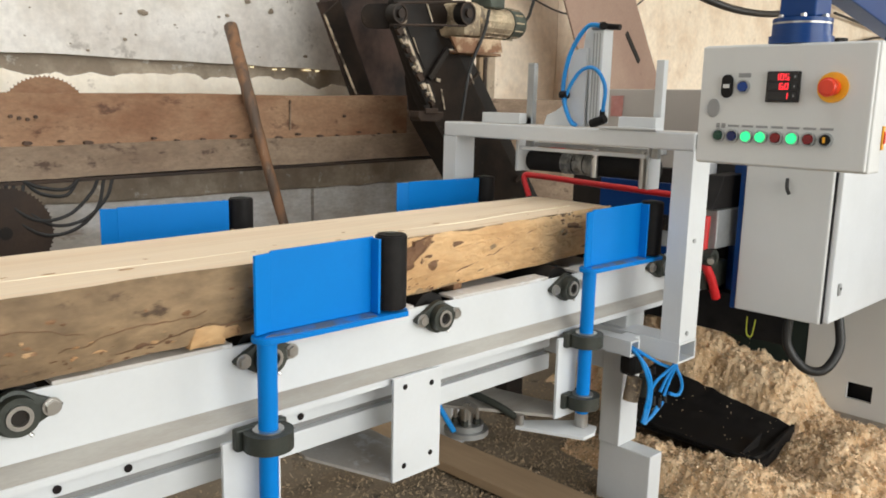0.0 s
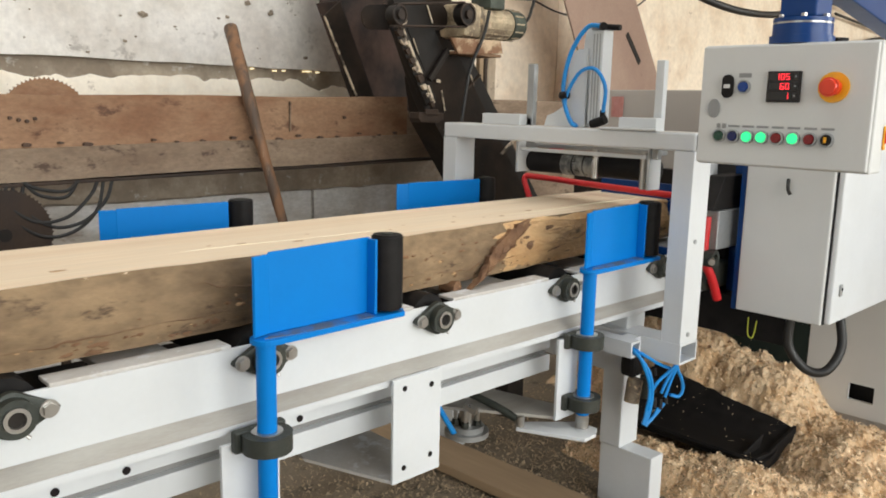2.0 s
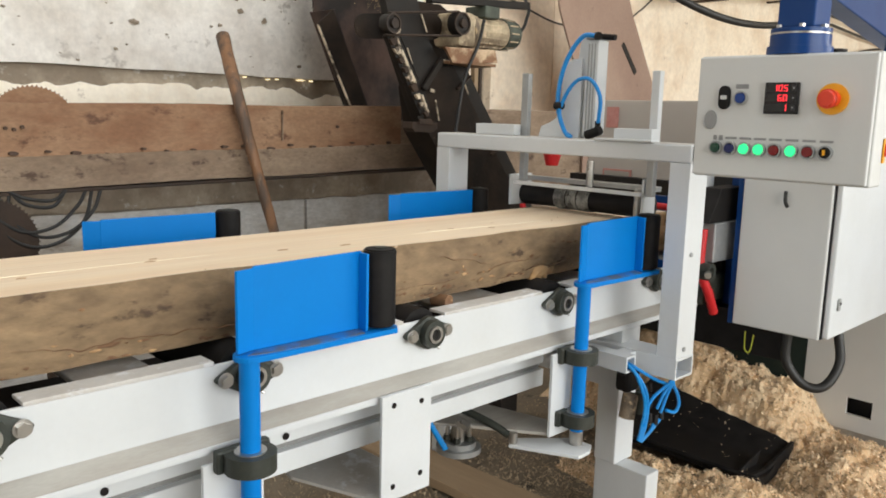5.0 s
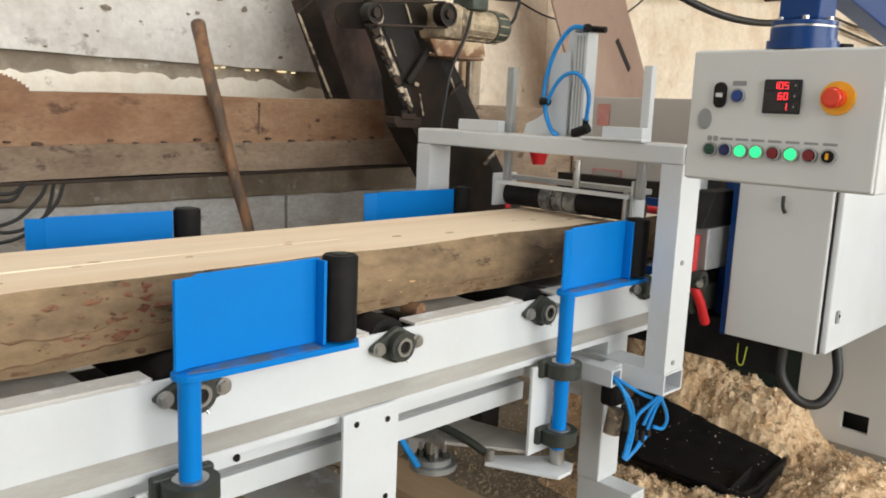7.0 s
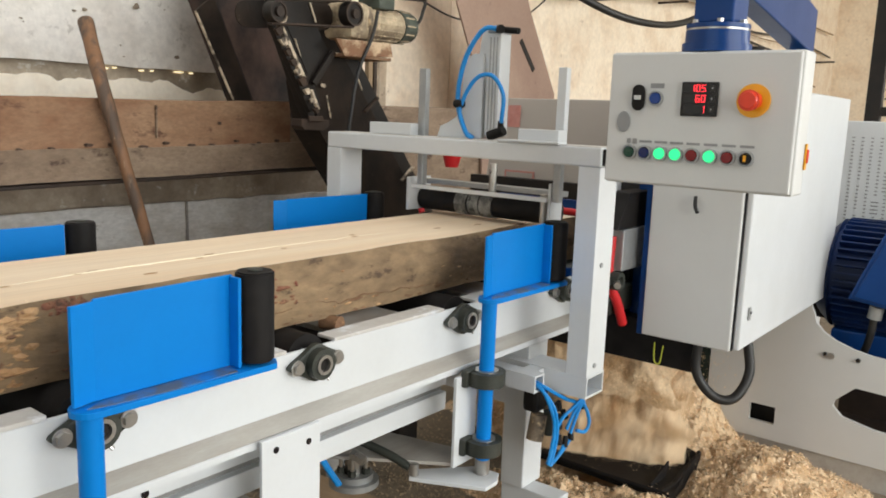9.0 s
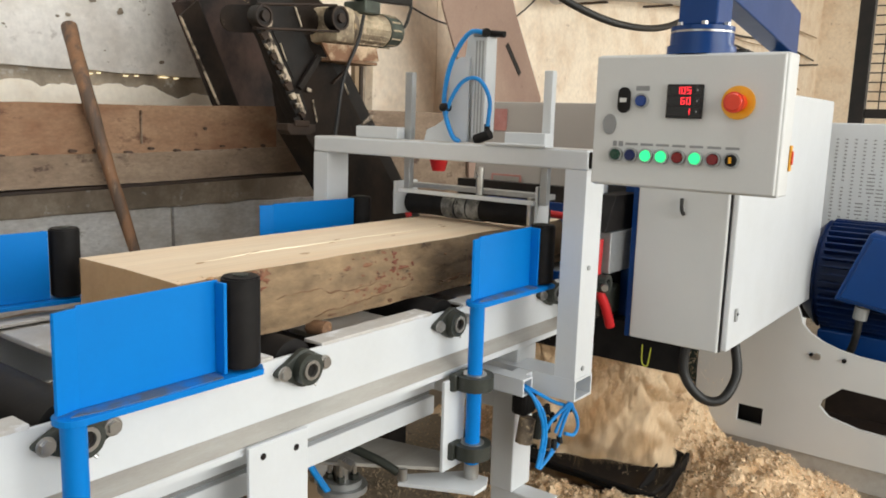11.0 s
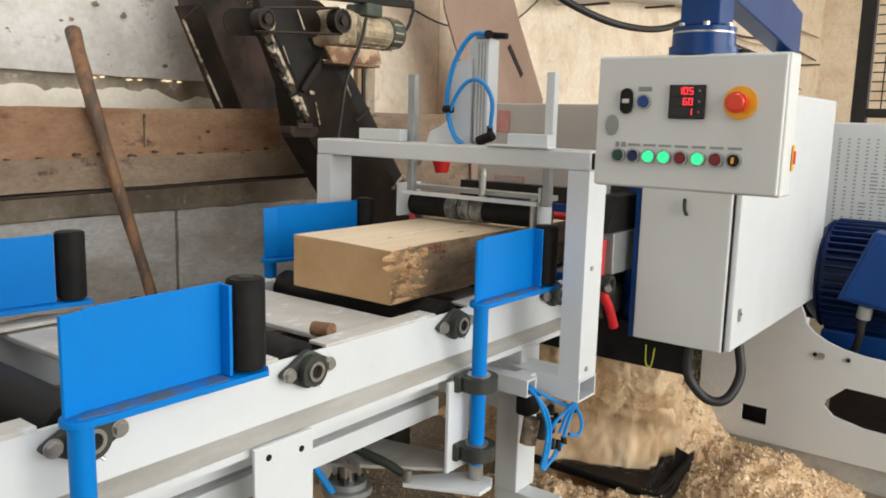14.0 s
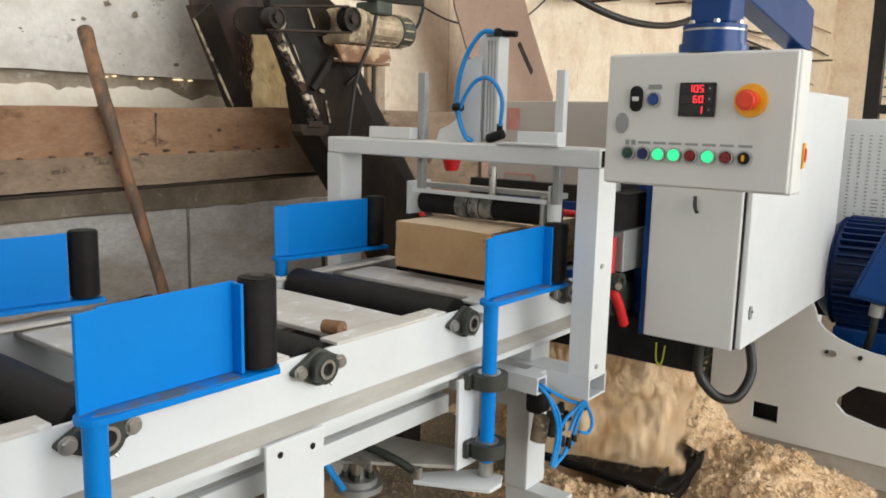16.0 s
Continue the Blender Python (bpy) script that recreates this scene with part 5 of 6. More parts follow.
part("girder_plate", girder_sheet(-2.5, 2.335, 0.872, 1.146, 2.66, 0.012, 140, 16), RUST, girder)
part("end_plate", girder_sheet(2.338, 2.76, 0.872, 1.082, 2.662, 0.012, 24, 12), RUSTLOW, girder, "lower sooty end plate")
part("girder_foot", girder_sheet(-2.5, 2.75, 0.866, 0.974, 2.640, 0.0, 140, 6), RUSTLOW, girder, "darker lower strip of the girder")
bm = B(-2.5, 2.74, 2.63, 2.71, 0.850, 0.8615, 0.002)
for v in bm.verts:
    v.co.z += tilt_up(v.co.x)
part("girder_sole", bm, RUSTDARK, girder)
for x in (-2.2, -0.55, 2.66):
    part("girder_stand", B(x, x + 0.07, 2.645, 2.70, 0.0, 0.849 + tilt_up(x)), RUSTDARK, girder)
random.seed(3)
for x in [0.35 + 0.105 * k + 0.03 * random.random() for k in range(19)]:
    z = 0.972 + 0.016 * random.random() + tilt_up(x)
    bm = C((0, 2.643, 0), (0, 2.672, 0), 0.004 + 0.0045 * random.random() ** 2, seg=12)
    bmesh.ops.transform(bm, matrix=Matrix.Translation((x, 0, z)) @ Matrix.Diagonal((1.0 + 1.2 * random.random(), 1, 0.9, 1)), verts=bm.verts)
    part("bolt_hole", bm, SOOT, girder)
for x, z in ((0.64, 1.058), (0.665, 1.052), (0.69, 1.048), (0.715, 1.056), (1.97, 1.067)):
    part("bolt_hole", C((x, 2.650, z), (x, 2.668, z), 0.006, seg=10), SOOT, girder)
part("weld_seam", B(1.690, 1.694, 2.650, 2.662, 1.01, 1.13), RUSTLOW, girder)
g2 = thing("steel_offcut", (3.2, 2.76, 0.9), "short rusty steel plate standing against the wall", "steel plate")
part("offcut_plate", B(2.78, 3.9, 2.74, 2.76, 0.0, 1.165, 0.003), RUSTLOW, g2)


def saw_blade(x, z, r, y, tilt):
    t = thing("circular_saw_blade", (x, y, z - r), "rusty toothed circular saw blade leaning on the wall", "saw blade", "old saw blades")
    bm = bmesh.new()
    n = 64
    out = []
    for k in range(n):
        a0 = 2 * math.pi * k / n
        for da, rr in ((0.0, r), (0.03, r * 0.955), (0.07, r * 0.955)):
            out.append((x + rr * math.cos(a0 + da), z + rr * math.sin(a0 + da)))
    prism(bm, out, "y", y, y + 0.005)
    part("blade", bm, RUST if tilt else RUSTDARK, t)
    if tilt:
        part("wall_peg", C((x, y + 0.006, z + r * 0.10), (x, WALL_Y + 0.03, z + r * 0.10), 0.008, seg=10), RUSTDARK, t)
    part("bore", C((x, y - 0.002, z), (x, y - 0.0004, z), r * 0.14, seg=24), BLACKSTEEL, t)


saw_blade(0.79, 1.038, 0.156, 2.775, 1)
saw_blade(0.585, 0.69, 0.15, 2.60, 0)
stand = thing("blade_stand", (0.585, 2.66, 0.0), "rusty steel stool carrying an old saw blade", "stand")
part("stool_top", B(0.40, 0.78, 2.56, 2.70, 0.515, 0.538, 0.003), RUSTDARK, stand)
for sx in (0.42, 0.74):
    part("stool_leg", B(sx, sx + 0.025, 2.61, 2.635, 0.0, 0.514), RUSTDARK, stand)

pole = thing("wooden_pole", (1.62, 2.36, 0.0), "worn wooden pole leaning on the girder", "pole")
part("shaft", S([(1.60, 2.28, 0.0), (1.566, 2.40, 0.41), (1.553, 2.50, 0.66), (1.518, 2.565, 0.90), (1.500, 2.595, 1.02), (1.478, 2.625, 1.165), (1.505, 2.735, 1.30), (1.536, 2.84, 1.417)], 0.03, seg=14, n=10,
                radii=lambda t: 0.017 + 0.010 * t + 0.001 * math.sin(40 * t)), POLE, pole, smooth=True)

coil = thing("cable_coil", (0.78, 2.62, 0.66), "loose black cable loops hanging under the girder", "cable")
for i, (dx, dz) in enumerate(((0, 0), (0.03, 0.03), (-0.02, 0.05))):
    part("cable_loop", S([(0.63 + dx, 2.64, 0.85), (0.62 + dx, 2.61, 0.74 + dz), (0.70 + dx, 2.60, 0.675 + dz), (0.80 + dx, 2.60, 0.685 + dz), (0.88 + dx, 2.61, 0.75 + dz), (0.92 + dx, 2.64, 0.85)], 0.006, seg=8), CABLE, coil, smooth=True)
for i, dz in enumerate((0.0, 0.02)):
    part("cable_loop", S([(0.66, 2.63, 0.85), (0.70, 2.61, 0.81 + dz), (0.78, 2.61, 0.80 + dz), (0.83, 2.63, 0.85)], 0.006, seg=8), CABLE, coil, smooth=True)

# inclined chip elevator
elev = thing("chip_elevator", (2.3, 2.3, 0.0), "blackened steel chain elevator leaning up the wall", "elevator")


def slanted(p, q, y0, y1, w):
    """A bar in the x-z plane from p to q, w wide, between y0 and y1."""
    d = (Vector(q) - Vector(p)).normalized()
    nrm = Vector((-d.y, d.x)) * (w / 2)
    P_, Q_ = Vector(p), Vector(q)
    return P([tuple(P_ + nrm), tuple(Q_ + nrm), tuple(Q_ - nrm), tuple(P_ - nrm)], "y", y0, y1, 0.003)


part("back_sheet", P([(2.03, 1.51), (1.98, 1.95), (2.57, 1.95), (2.66, 1.02), (2.28, 1.02)], "y", 2.90, 2.912), SMOKED, elev, "smoke-stained brown back sheet")
part("side_chute", P([(1.911, 1.49), (1.997, 1.562), (2.177, 1.179), (2.238, 1.05), (2.143, 1.05), (2.083, 1.163)], "y", 2.722, 2.736, 0.002), BLACKRUST, elev, "dark rusty side sheet of the chute")
part("chute_fold", P([(1.997, 1.562), (2.177, 1.179), (2.238, 1.05), (2.252, 1.05), (2.192, 1.183), (2.012, 1.566)], "y", 2.738, 2.90), SMOKED, elev)
part("side_lip", slanted((1.909, 1.492), (2.083, 1.161), 2.712, 2.721, 0.009), WORN, elev, "bright worn edge")
casing = [(1.87, 1.66), (2.02, 1.66), (2.115, 1.44), (2.18, 1.35), (2.10, 1.24), (2.14, 1.154), (2.09, 1.09), (2.05, 1.15), (1.93, 1.40), (1.905, 1.52)]
part("chain_casing", P(casing, "y", 2.26, 2.30, 0.002), BLACKSTEEL, elev, "black chain casing with chipped edges")
part("trough", P([(2.15, 1.345), (2.27, 1.345), (2.45, 1.115), (3.32, 0.0), (2.97, 0.0), (2.14, 1.06), (2.105, 1.24)], "y", 2.27, 2.42, 0.002), BLACKRUST, elev, "blackened trough")
part("trough_side", P([(2.272, 1.345), (2.376, 1.345), (2.554, 1.116), (3.42, 0.0), (3.322, 0.0), (2.452, 1.115)], "y", 2.30, 2.50, 0.002), BLACKSTEEL, elev)
for a, b, w in (((2.165, 1.19), (2.188, 1.105), 0.006), ((2.135, 1.228), (2.160, 1.222), 0.014), ((2.178, 1.325), (2.125, 1.262), 0.005), ((2.075, 1.52), (2.108, 1.452), 0.007), ((2.005, 1.385), (2.035, 1.32), 0.005),
                ((2.33, 1.265), (2.36, 1.215), 0.006)):
    part("chipped_edge", slanted(a, b, 2.252, 2.2585, w), WORN, elev)
part("chain_bar", slanted((1.908, 1.425), (2.020, 1.245), 2.215, 2.240, 0.015), WORN, elev, "worn pale chain guide")
part("chain_bar", slanted((1.930, 1.420), (2.028, 1.262), 2.208, 2.214, 0.005), BLACKSTEEL, elev)
part("chain_bar", slanted((1.875, 1.425), (2.062, 1.128), 2.22, 2.245, 0.022), BLACKSTEEL, elev)
rt = random.Random(19)
for k in range(9):
    t = k / 8
    x, z = 1.888 + 0.178 * t, 1.395 - 0.265 * t
    w = 0.012 + 0.010 * rt.random()
    tooth = [(x - w, z + 0.4 * w), (x + 0.3 * w, z + w), (x + w, z - 0.3 * w), (x, z - 0.7 * w)]
    part("chain_link", P(tooth, "y", 2.200, 2.2145, 0.001), WORN if k in (1, 4, 6, 7) else RUSTDARK, elev)
part("chain_bar", slanted((2.045, 1.205), (2.082, 1.135), 2.205, 2.2195, 0.012), WORN, elev)
part("chain_shoe", P([(1.991, 1.100), (2.128, 1.098), (2.128, 1.072), (2.10, 1.058), (2.005, 1.060), (1.991, 1.075)], "y", 2.20, 2.26, 0.003), RUSTDARK, elev)
part("shoe_fork", B(2.02, 2.09, 2.19, 2.199, 1.09, 1.112, 0.003), RUSTDARK, elev)
part("motor_shelf", B(2.19, 2.47, 2.205, 2.40, 1.336, 1.348, 0.002), RUST, elev)
part("shelf_apron", P([(2.149, 1.398), (2.45, 1.404), (2.466, 1.352), (2.197, 1.336)], "y", 2.192, 2.2035, 0.002), DUSTRUST, elev, "dusty rusty motor shelf")
part("shelf_strut", slanted((2.185, 1.352), (2.085, 1.228), 2.235, 2.2515, 0.024), BLACKSTEEL, elev)
em = part("gear_motor", C((2.30, 2.28, 1.476), (2.60, 2.28, 1.484), 0.064, seg=32), MOTORDUST, elev, "dust-covered gear motor", smooth=True)
part("gear_case", B(2.235, 2.345, 2.20, 2.36, 1.405, 1.545, 0.025), MOTORDUST, em, smooth=True)
part("gear_flange", C((2.335, 2.28, 1.477), (2.36, 2.28, 1.478), 0.078, seg=32), MOTORDIRTY, em, smooth=True)
for k in range(16):
    a = 2 * math.pi * k / 16
    part("cooling_rib", B(2.365, 2.555, 2.28 + 0.064 * math.cos(a) - 0.003, 2.28 + 0.064 * math.cos(a) + 0.003, 1.480 + 0.064 * math.sin(a) - 0.003, 1.480 + 0.064 * math.sin(a) + 0.003), MOTORDUST, em)
part("fan_cap", C((2.565, 2.28, 1.483), (2.65, 2.28, 1.487), 0.068, 0.060, seg=32), FANGREY, em, "dull grey-green fan cover", smooth=True)
for k in range(12):
    a = 2 * math.pi * k / 12
    part("fan_slot", B(2.575, 2.625, 2.28 + 0.0665 * math.cos(a) - 0.003, 2.28 + 0.0665 * math.cos(a) + 0.003, 1.485 + 0.0665 * math.sin(a) - 0.003, 1.485 + 0.0665 * math.sin(a) + 0.003), MOTORDUST, em)
part("terminal_box", B(2.40, 2.49, 2.21, 2.33, 1.535, 1.585, 0.006), FANGREY, em)
for x, z, r in ((1.828, 1.453, 0.036), (2.185, 1.486, 0.044)):
    pl = part("pulley", C((x, 2.135, z), (x, 2.175, z), r, seg=30), BLACKSTEEL, elev, smooth=True)
    part("pulley_rim", ring(bmesh.new(), (x, 2.130, z), (x, 2.1345, z), r, r - 0.007), RUSTDARK, pl, smooth=True)
    part("pulley_hub", C((x, 2.122, z), (x, 2.1345, z), 0.017, seg=18), RUSTDARK, pl, smooth=True)
guard = [(1.828 + 0.046 * math.cos(a), 1.453 + 0.046 * math.sin(a)) for a in (math.radians(k) for k in range(95, 276, 15))]
guard += [(2.185 + 0.054 * math.cos(a), 1.486 + 0.054 * math.sin(a)) for a in (math.radians(k) for k in range(-85, 96, 15))]
part("belt_guard", P(guard, "y", 2.302, 2.308, 0.001), BLACKRUST, elev, "black oblong belt guard plate")
part("belt", slanted((1.806, 1.412), (2.195, 1.440), 2.142, 2.168, 0.008), RUSTDARK, elev)
part("belt", slanted((1.822, 1.491), (2.180, 1.532), 2.142, 2.168, 0.008), RUSTDARK, elev)
part("pale_link", P([(1.872, 1.468), (1.905, 1.478), (1.925, 1.455), (1.918, 1.42), (1.902, 1.425), (1.90, 1.452)], "y", 2.20, 2.215, 0.002), WORN, elev)
part("motor_backing", P([(2.16, 1.37), (2.16, 1.60), (2.36, 1.60), (2.50, 1.53), (2.62, 1.37)], "y", 2.44, 2.452, 0.002), BLACKRUST, elev)
part("top_rail", slanted((2.10, 1.580), (2.70, 1.615), 2.22, 2.26, 0.030), BLACKSTEEL, elev)
part("cable", S([(2.37, 2.19, 1.52), (2.33, 2.18, 1.42), (2.265, 2.19, 1.277), (2.226, 2.19, 1.09), (2.20, 2.19, 0.95), (2.19, 2.3, 0.6), (2.3, 2.3, 0.0)], 0.007, seg=8), CABLE, elev, smooth=True)
part("cable", S([(2.645, 2.28, 1.475), (2.70, 2.28, 1.50), (2.745, 2.28, 1.56), (2.75, 2.3, 1.66), (2.74, 2.6, 1.95)], 0.007, seg=8), CABLE, elev, smooth=True)
flights = []
for k in range(5):
    bm = slanted((-0.040, -0.030), (0.040, 0.030), -0.008, 0.008, 0.009)
    fl = part("flight", bm, WORN if k % 2 else RUSTDARK, elev, "worn steel flight of the chain", at=(0, 0, 0))
    flights.append(fl)
part("post", B(2.655, 2.680, 2.505, 2.53, 0.0, 1.50), WOODOLD, elev, "pale wooden prop")
part("post", B(2.690, 2.708, 2.505, 2.53, 0.0, 1.50), RUSTDARK, elev)

lean = thing("leaning_sheet", (3.7, 2.4, 0.0), "large brown sheet steel plate with a slot", "steel plate")
part("sheet", P([(3.561, 1.725), (3.426, 2.219), (4.044, 2.219), (4.292, 1.77), (4.629, 1.286), (4.629, 0.87), (4.05, 0.0), (3.91, 0.0), (3.82, 1.264)], "y", 2.72, 2.732), PLATEBROWN, lean)
part("slot", slanted((4.196, 1.59), (4.359, 1.421), 2.717, 2.7195, 0.034), BLACKSTEEL, lean)

# wall cables
wc = thing("wall_cable", (4.0, 2.8, 1.7), "black cables strung along the plaster wall", "cable")
part("cable", S([(3.55, 2.3, 1.92), (3.9, 2.1, 1.74), (4.3, 2.0, 1.68), (4.9, 2.0, 1.74), (5.6, 2.0, 1.95)], 0.02, seg=10), CABLE, wc, smooth=True)
part("cable", S([(3.6, 3.13, 1.82), (4.15, 3.13, 1.72), (4.85, 3.13, 1.82), (5.6, 3.13, 2.3)], 0.006, seg=8), CABLE, wc, smooth=True)
rw = random.Random(13)
for k in range(7):
    x, z = 7.4 + 1.4 * rw.random(), 1.78 + 0.13 * k
    pts = []
    while x < 13.6:
        pts.append((x, 3.10 + 0.05 * rw.random(), z + rw.uniform(-0.13, 0.13)))
        x += 1.3 + 0.9 * rw.random()
    part("cable", S(pts, 0.006 + 0.008 * rw.random(), seg=6, n=12), CABLE if k % 3 else WOODOLD, wc, smooth=True)

pipe = thing("wall_pipe", (6.5, 3.0, 2.1), "beige grey pipe running along the plaster wall", "pipe")
part("pipe", S([(5.2, 2.98, 2.02), (6.1, 2.98, 2.16), (7.4, 2.98, 2.29), (8.6, 3.1, 2.36)], 0.055, seg=16), HOODPAINT, pipe, smooth=True)
for x, z in ((5.9, 2.13), (7.2, 2.27)):
    part("pipe_clip", B(x - 0.02, x + 0.02, 2.92, WALL_Y + 0.01, z - 0.07, z - 0.055), RUSTDARK, pipe)
fence = thing("mesh_partition", (4.2, 0.6, 0.0), "black steel mesh partition with posts", "fence")
part("post", B(4.0, 4.05, 0.695, 0.755, 0.0, 2.6), BLACKSTEEL, fence)
part("post", B(4.0, 4.06, -0.9, -0.82, 0.0, 2.6), BLACKSTEEL, fence)
part("rail", B(4.01, 4.05, -0.82, 0.69, 1.195, 1.235), BLACKSTEEL, fence)
part("rail", B(4.01, 4.05, -0.82, 0.69, 2.5, 2.55), BLACKSTEEL, fence)
bm = bmesh.new()
for k in range(40):
    y = -0.80 + 0.037 * k
    cyl(bm, (4.03, y, 1.235), (4.03, y, 2.5), 0.003, seg=6)
for k in range(30):
    z = 1.27 + 0.041 * k
    cyl(bm, (4.034, -0.82, z), (4.034, 0.69, z), 0.003, seg=6)
tagged(part("wire_mesh", bm, BLACKSTEEL, fence), kind="stuff")

# ---- floor clutter ----
brd = thing("floor_board", (1.6, 1.5, 0.0), "weathered plank lying under the conveyor", "plank")
bm = B(-0.075, 0.075, -0.75, 0.75, 0.0, 0.03, 0.003)
bmesh.ops.transform(bm, matrix=pose(1.53, 1.5, 0.012, 0, 0, 2), verts=bm.verts)
part("board", bm, WOODOLD, brd)


def dust_height(x, y):
    crest = float(np.interp(y, (0.70, 0.745, 0.785, 0.815, 0.85, 0.90, 0.97, 1.13, 1.25, 1.44, 1.62), (0.0, 0.03, 0.07, 0.11, 0.17, 0.222, 0.235, 0.258, 0.335, 0.35, 0.08)))
    h = crest * math.exp(-((max(abs(x - 2.60) - 0.06, 0) / 0.16) ** 2))
    h += 0.12 * math.exp(-(((x - 2.50) / 0.30) ** 2 + ((y - 0.62) / 0.20) ** 2))
    h += 0.06 * math.exp(-(((x - 2.1) / 0.35) ** 2 + ((y - 0.50) / 0.25) ** 2))
    h += 0.095 * math.exp(-((max(abs(x - 1.97) - 0.04, 0) / 0.07) ** 2 + (max(abs(y - 0.95) - 0.15, 0) / 0.20) ** 2))
    inside = max(0.0, 1 - (abs(x - 2.25) / 0.16) ** 4) * max(0.0, 1 - (abs(y - 1.05) / 0.25) ** 6)
    h *= 1 - 0.85 * inside
    h += (0.024 * nz(x, y, 1, 7) + 0.022 * nz(x, y, 2, 18) + 0.015 * nz(x, y, 2, 45) + 0.010 * nz(x, y, 4, 95)) * min(1, h * 14)
    h -= 0.012
    return h


def dust_point(u, v):
    x, y = 1.35 + 1.75 * u, -0.15 + 1.95 * v
    return (x, y, dust_height(x, y))


heap = part("sawdust_heap", sheet(300, 330, dust_point), SAWDUST, smooth=True)
tagged(heap, "heap of fresh pale sawdust under the saw", "sawdust", kind="stuff")


rnd = random.Random(21)
bm = bmesh.new()
for k in range(60000):
    x, y = 1.4 + 1.65 * rnd.random(), -0.1 + 1.85 * rnd.random()
    h = dust_height(x, y)
    if h < 0.004:
        continue
    flake_mesh(bm, (x, y, h + 0.001 + 0.004 * rnd.random()), 0.0026 + 0.003 * rnd.random() ** 2, rnd)
tagged(part("shavings_on_heap", bm, FLAKES), "pale wood shavings covering the heap", "shavings", kind="stuff")
bm = bmesh.new()
for k in range(30000):
    x, y = rnd.gauss(1.5, 0.6), rnd.gauss(0.9, 0.55)
    if y > 2.6:
        continue
    flake_mesh(bm, (x, y, max(floor_height(x, y), dust_height(x, y)) + 0.003), 0.004, rnd)
tagged(part("shavings_on_floor", bm, SAWDUSTOLD), "scattered old shavings on the floor", "shavings", kind="stuff")

tr = thing("rubber_chute", (2.3, 1.0, 0.0), "black rubber belt chute lying in the sawdust", "chute")


def chute_point(u, v):
    """A belt rising from a low near rim to a ragged far edge, slightly hollow."""
    y = 1.32 - (0.553 - 0.042 * v) * u
    back = 0.118 + 0.163 * (y - 0.809)
    x = 2.10 + 0.30 * v + 0.010 * nz(y, v, 2, 12) * v
    z = 0.092 + (back - 0.092) * v - 0.022 * math.sin(math.pi * v) + 0.004 * nz(x, y, 3, 9) + 0.008 * v ** 4 * nz(y, 0, 5, 30)
    return (x, y, z)


bm = sheet(28, 24, chute_point)
r = bmesh.ops.extrude_face_region(bm, geom=list(bm.faces))
for v in (g for g in r["geom"] if isinstance(g, bmesh.types.BMVert)):
    v.co.z -= 0.02
bmesh.ops.recalc_face_normals(bm, faces=bm.faces)
part("belt_shell", bm, BLACK, tr, smooth=True)
part("belt_lip", S([(2.097, 1.33, 0.098), (2.097, 1.1, 0.094), (2.097, 0.95, 0.092), (2.099, 0.775, 0.092)], 0.008, seg=10), BLACK, tr, smooth=True)
part("belt_end", P([(2.10, 0.05), (2.10, 0.098), (2.20, 0.088), (2.30, 0.105), (2.40, 0.122), (2.40, 0.06), (2.20, 0.03)], "y", 0.790, 0.802, 0.002), BLACK, tr)
part("belt_fold", P([(2.11, 0.05), (2.12, 0.097), (2.25, 0.125), (2.22, 0.06)], "y", 0.832, 0.839, 0.002), BLACK, tr)
rc = random.Random(33)
bm = bmesh.new()
for k in range(70):
    p = chute_point(rc.random(), rc.random() ** 0.5 if k % 3 else 0.04 * rc.random())
    flake_mesh(bm, (p[0], p[1], p[2] + 0.003), 0.0026, rc)
tagged(part("loose_shavings", bm, FLAKES, tr), kind="stuff")

# ---- falling sawdust ----
SHED = 190


def drift(seed, full):
    """A ragged falling drift: a lumpy body that thins to its edges, and loose chips round it."""
    rr = random.Random(seed)
    bm = bmesh.new()
    if full:
        for side in (-1, 1):
            def at(u, v):
                y, z = -0.21 + 0.42 * u, -0.13 + 0.26 * v
                edge = min(1.0, 7 * min(u, 1 - u)) * min(1.0, 4 * min(v, 1 - v))
                y += 0.05 * (1 if u > 0.5 else -1) * nz(z * 12, seed, 3) * abs(2 * u - 1)
                z += 0.035 * nz(y * 13, seed, 7) + 0.02 * nz(y * 40, seed, 9)
                d = 0.018 + 0.018 * nz(y, z * 0.6, seed, 15) + 0.010 * nz(y, z * 0.7, seed + 5, 40) + 0.003 * nz(y, z, seed, 120)
                return (side * max(0.0, d) * edge, y, z)
            part_ = sheet(60, 44, at)
            tmp = bpy.data.meshes.new("drift_side")
            part_.to_mesh(tmp)
            bm.from_mesh(tmp)
            bpy.data.meshes.remove(tmp)
    for j in range(5200 if full else 3000):
        flake_mesh(bm, (rr.gauss(0, 0.022), rr.gauss(0, 0.10) if full else rr.uniform(-0.19, 0.19), rr.gauss(0, 0.075)), 0.0022, rr)
    return bm


clumps = []
for k in range(SHED):
    full = k >= 15
    v = (15 if full else 0) + k % 5
    if k == v:
        first = part("falling_sawdust", drift(50 + k, full), SAWDUST, smooth=True)
        tagged(first, "loose cloud of pale sawdust falling from the saw", "sawdust", "falling sawdust", "stuff")
        clumps.append(first)
    else:
        clumps.append(copy_thing(clumps[v], Matrix.Identity(4)))


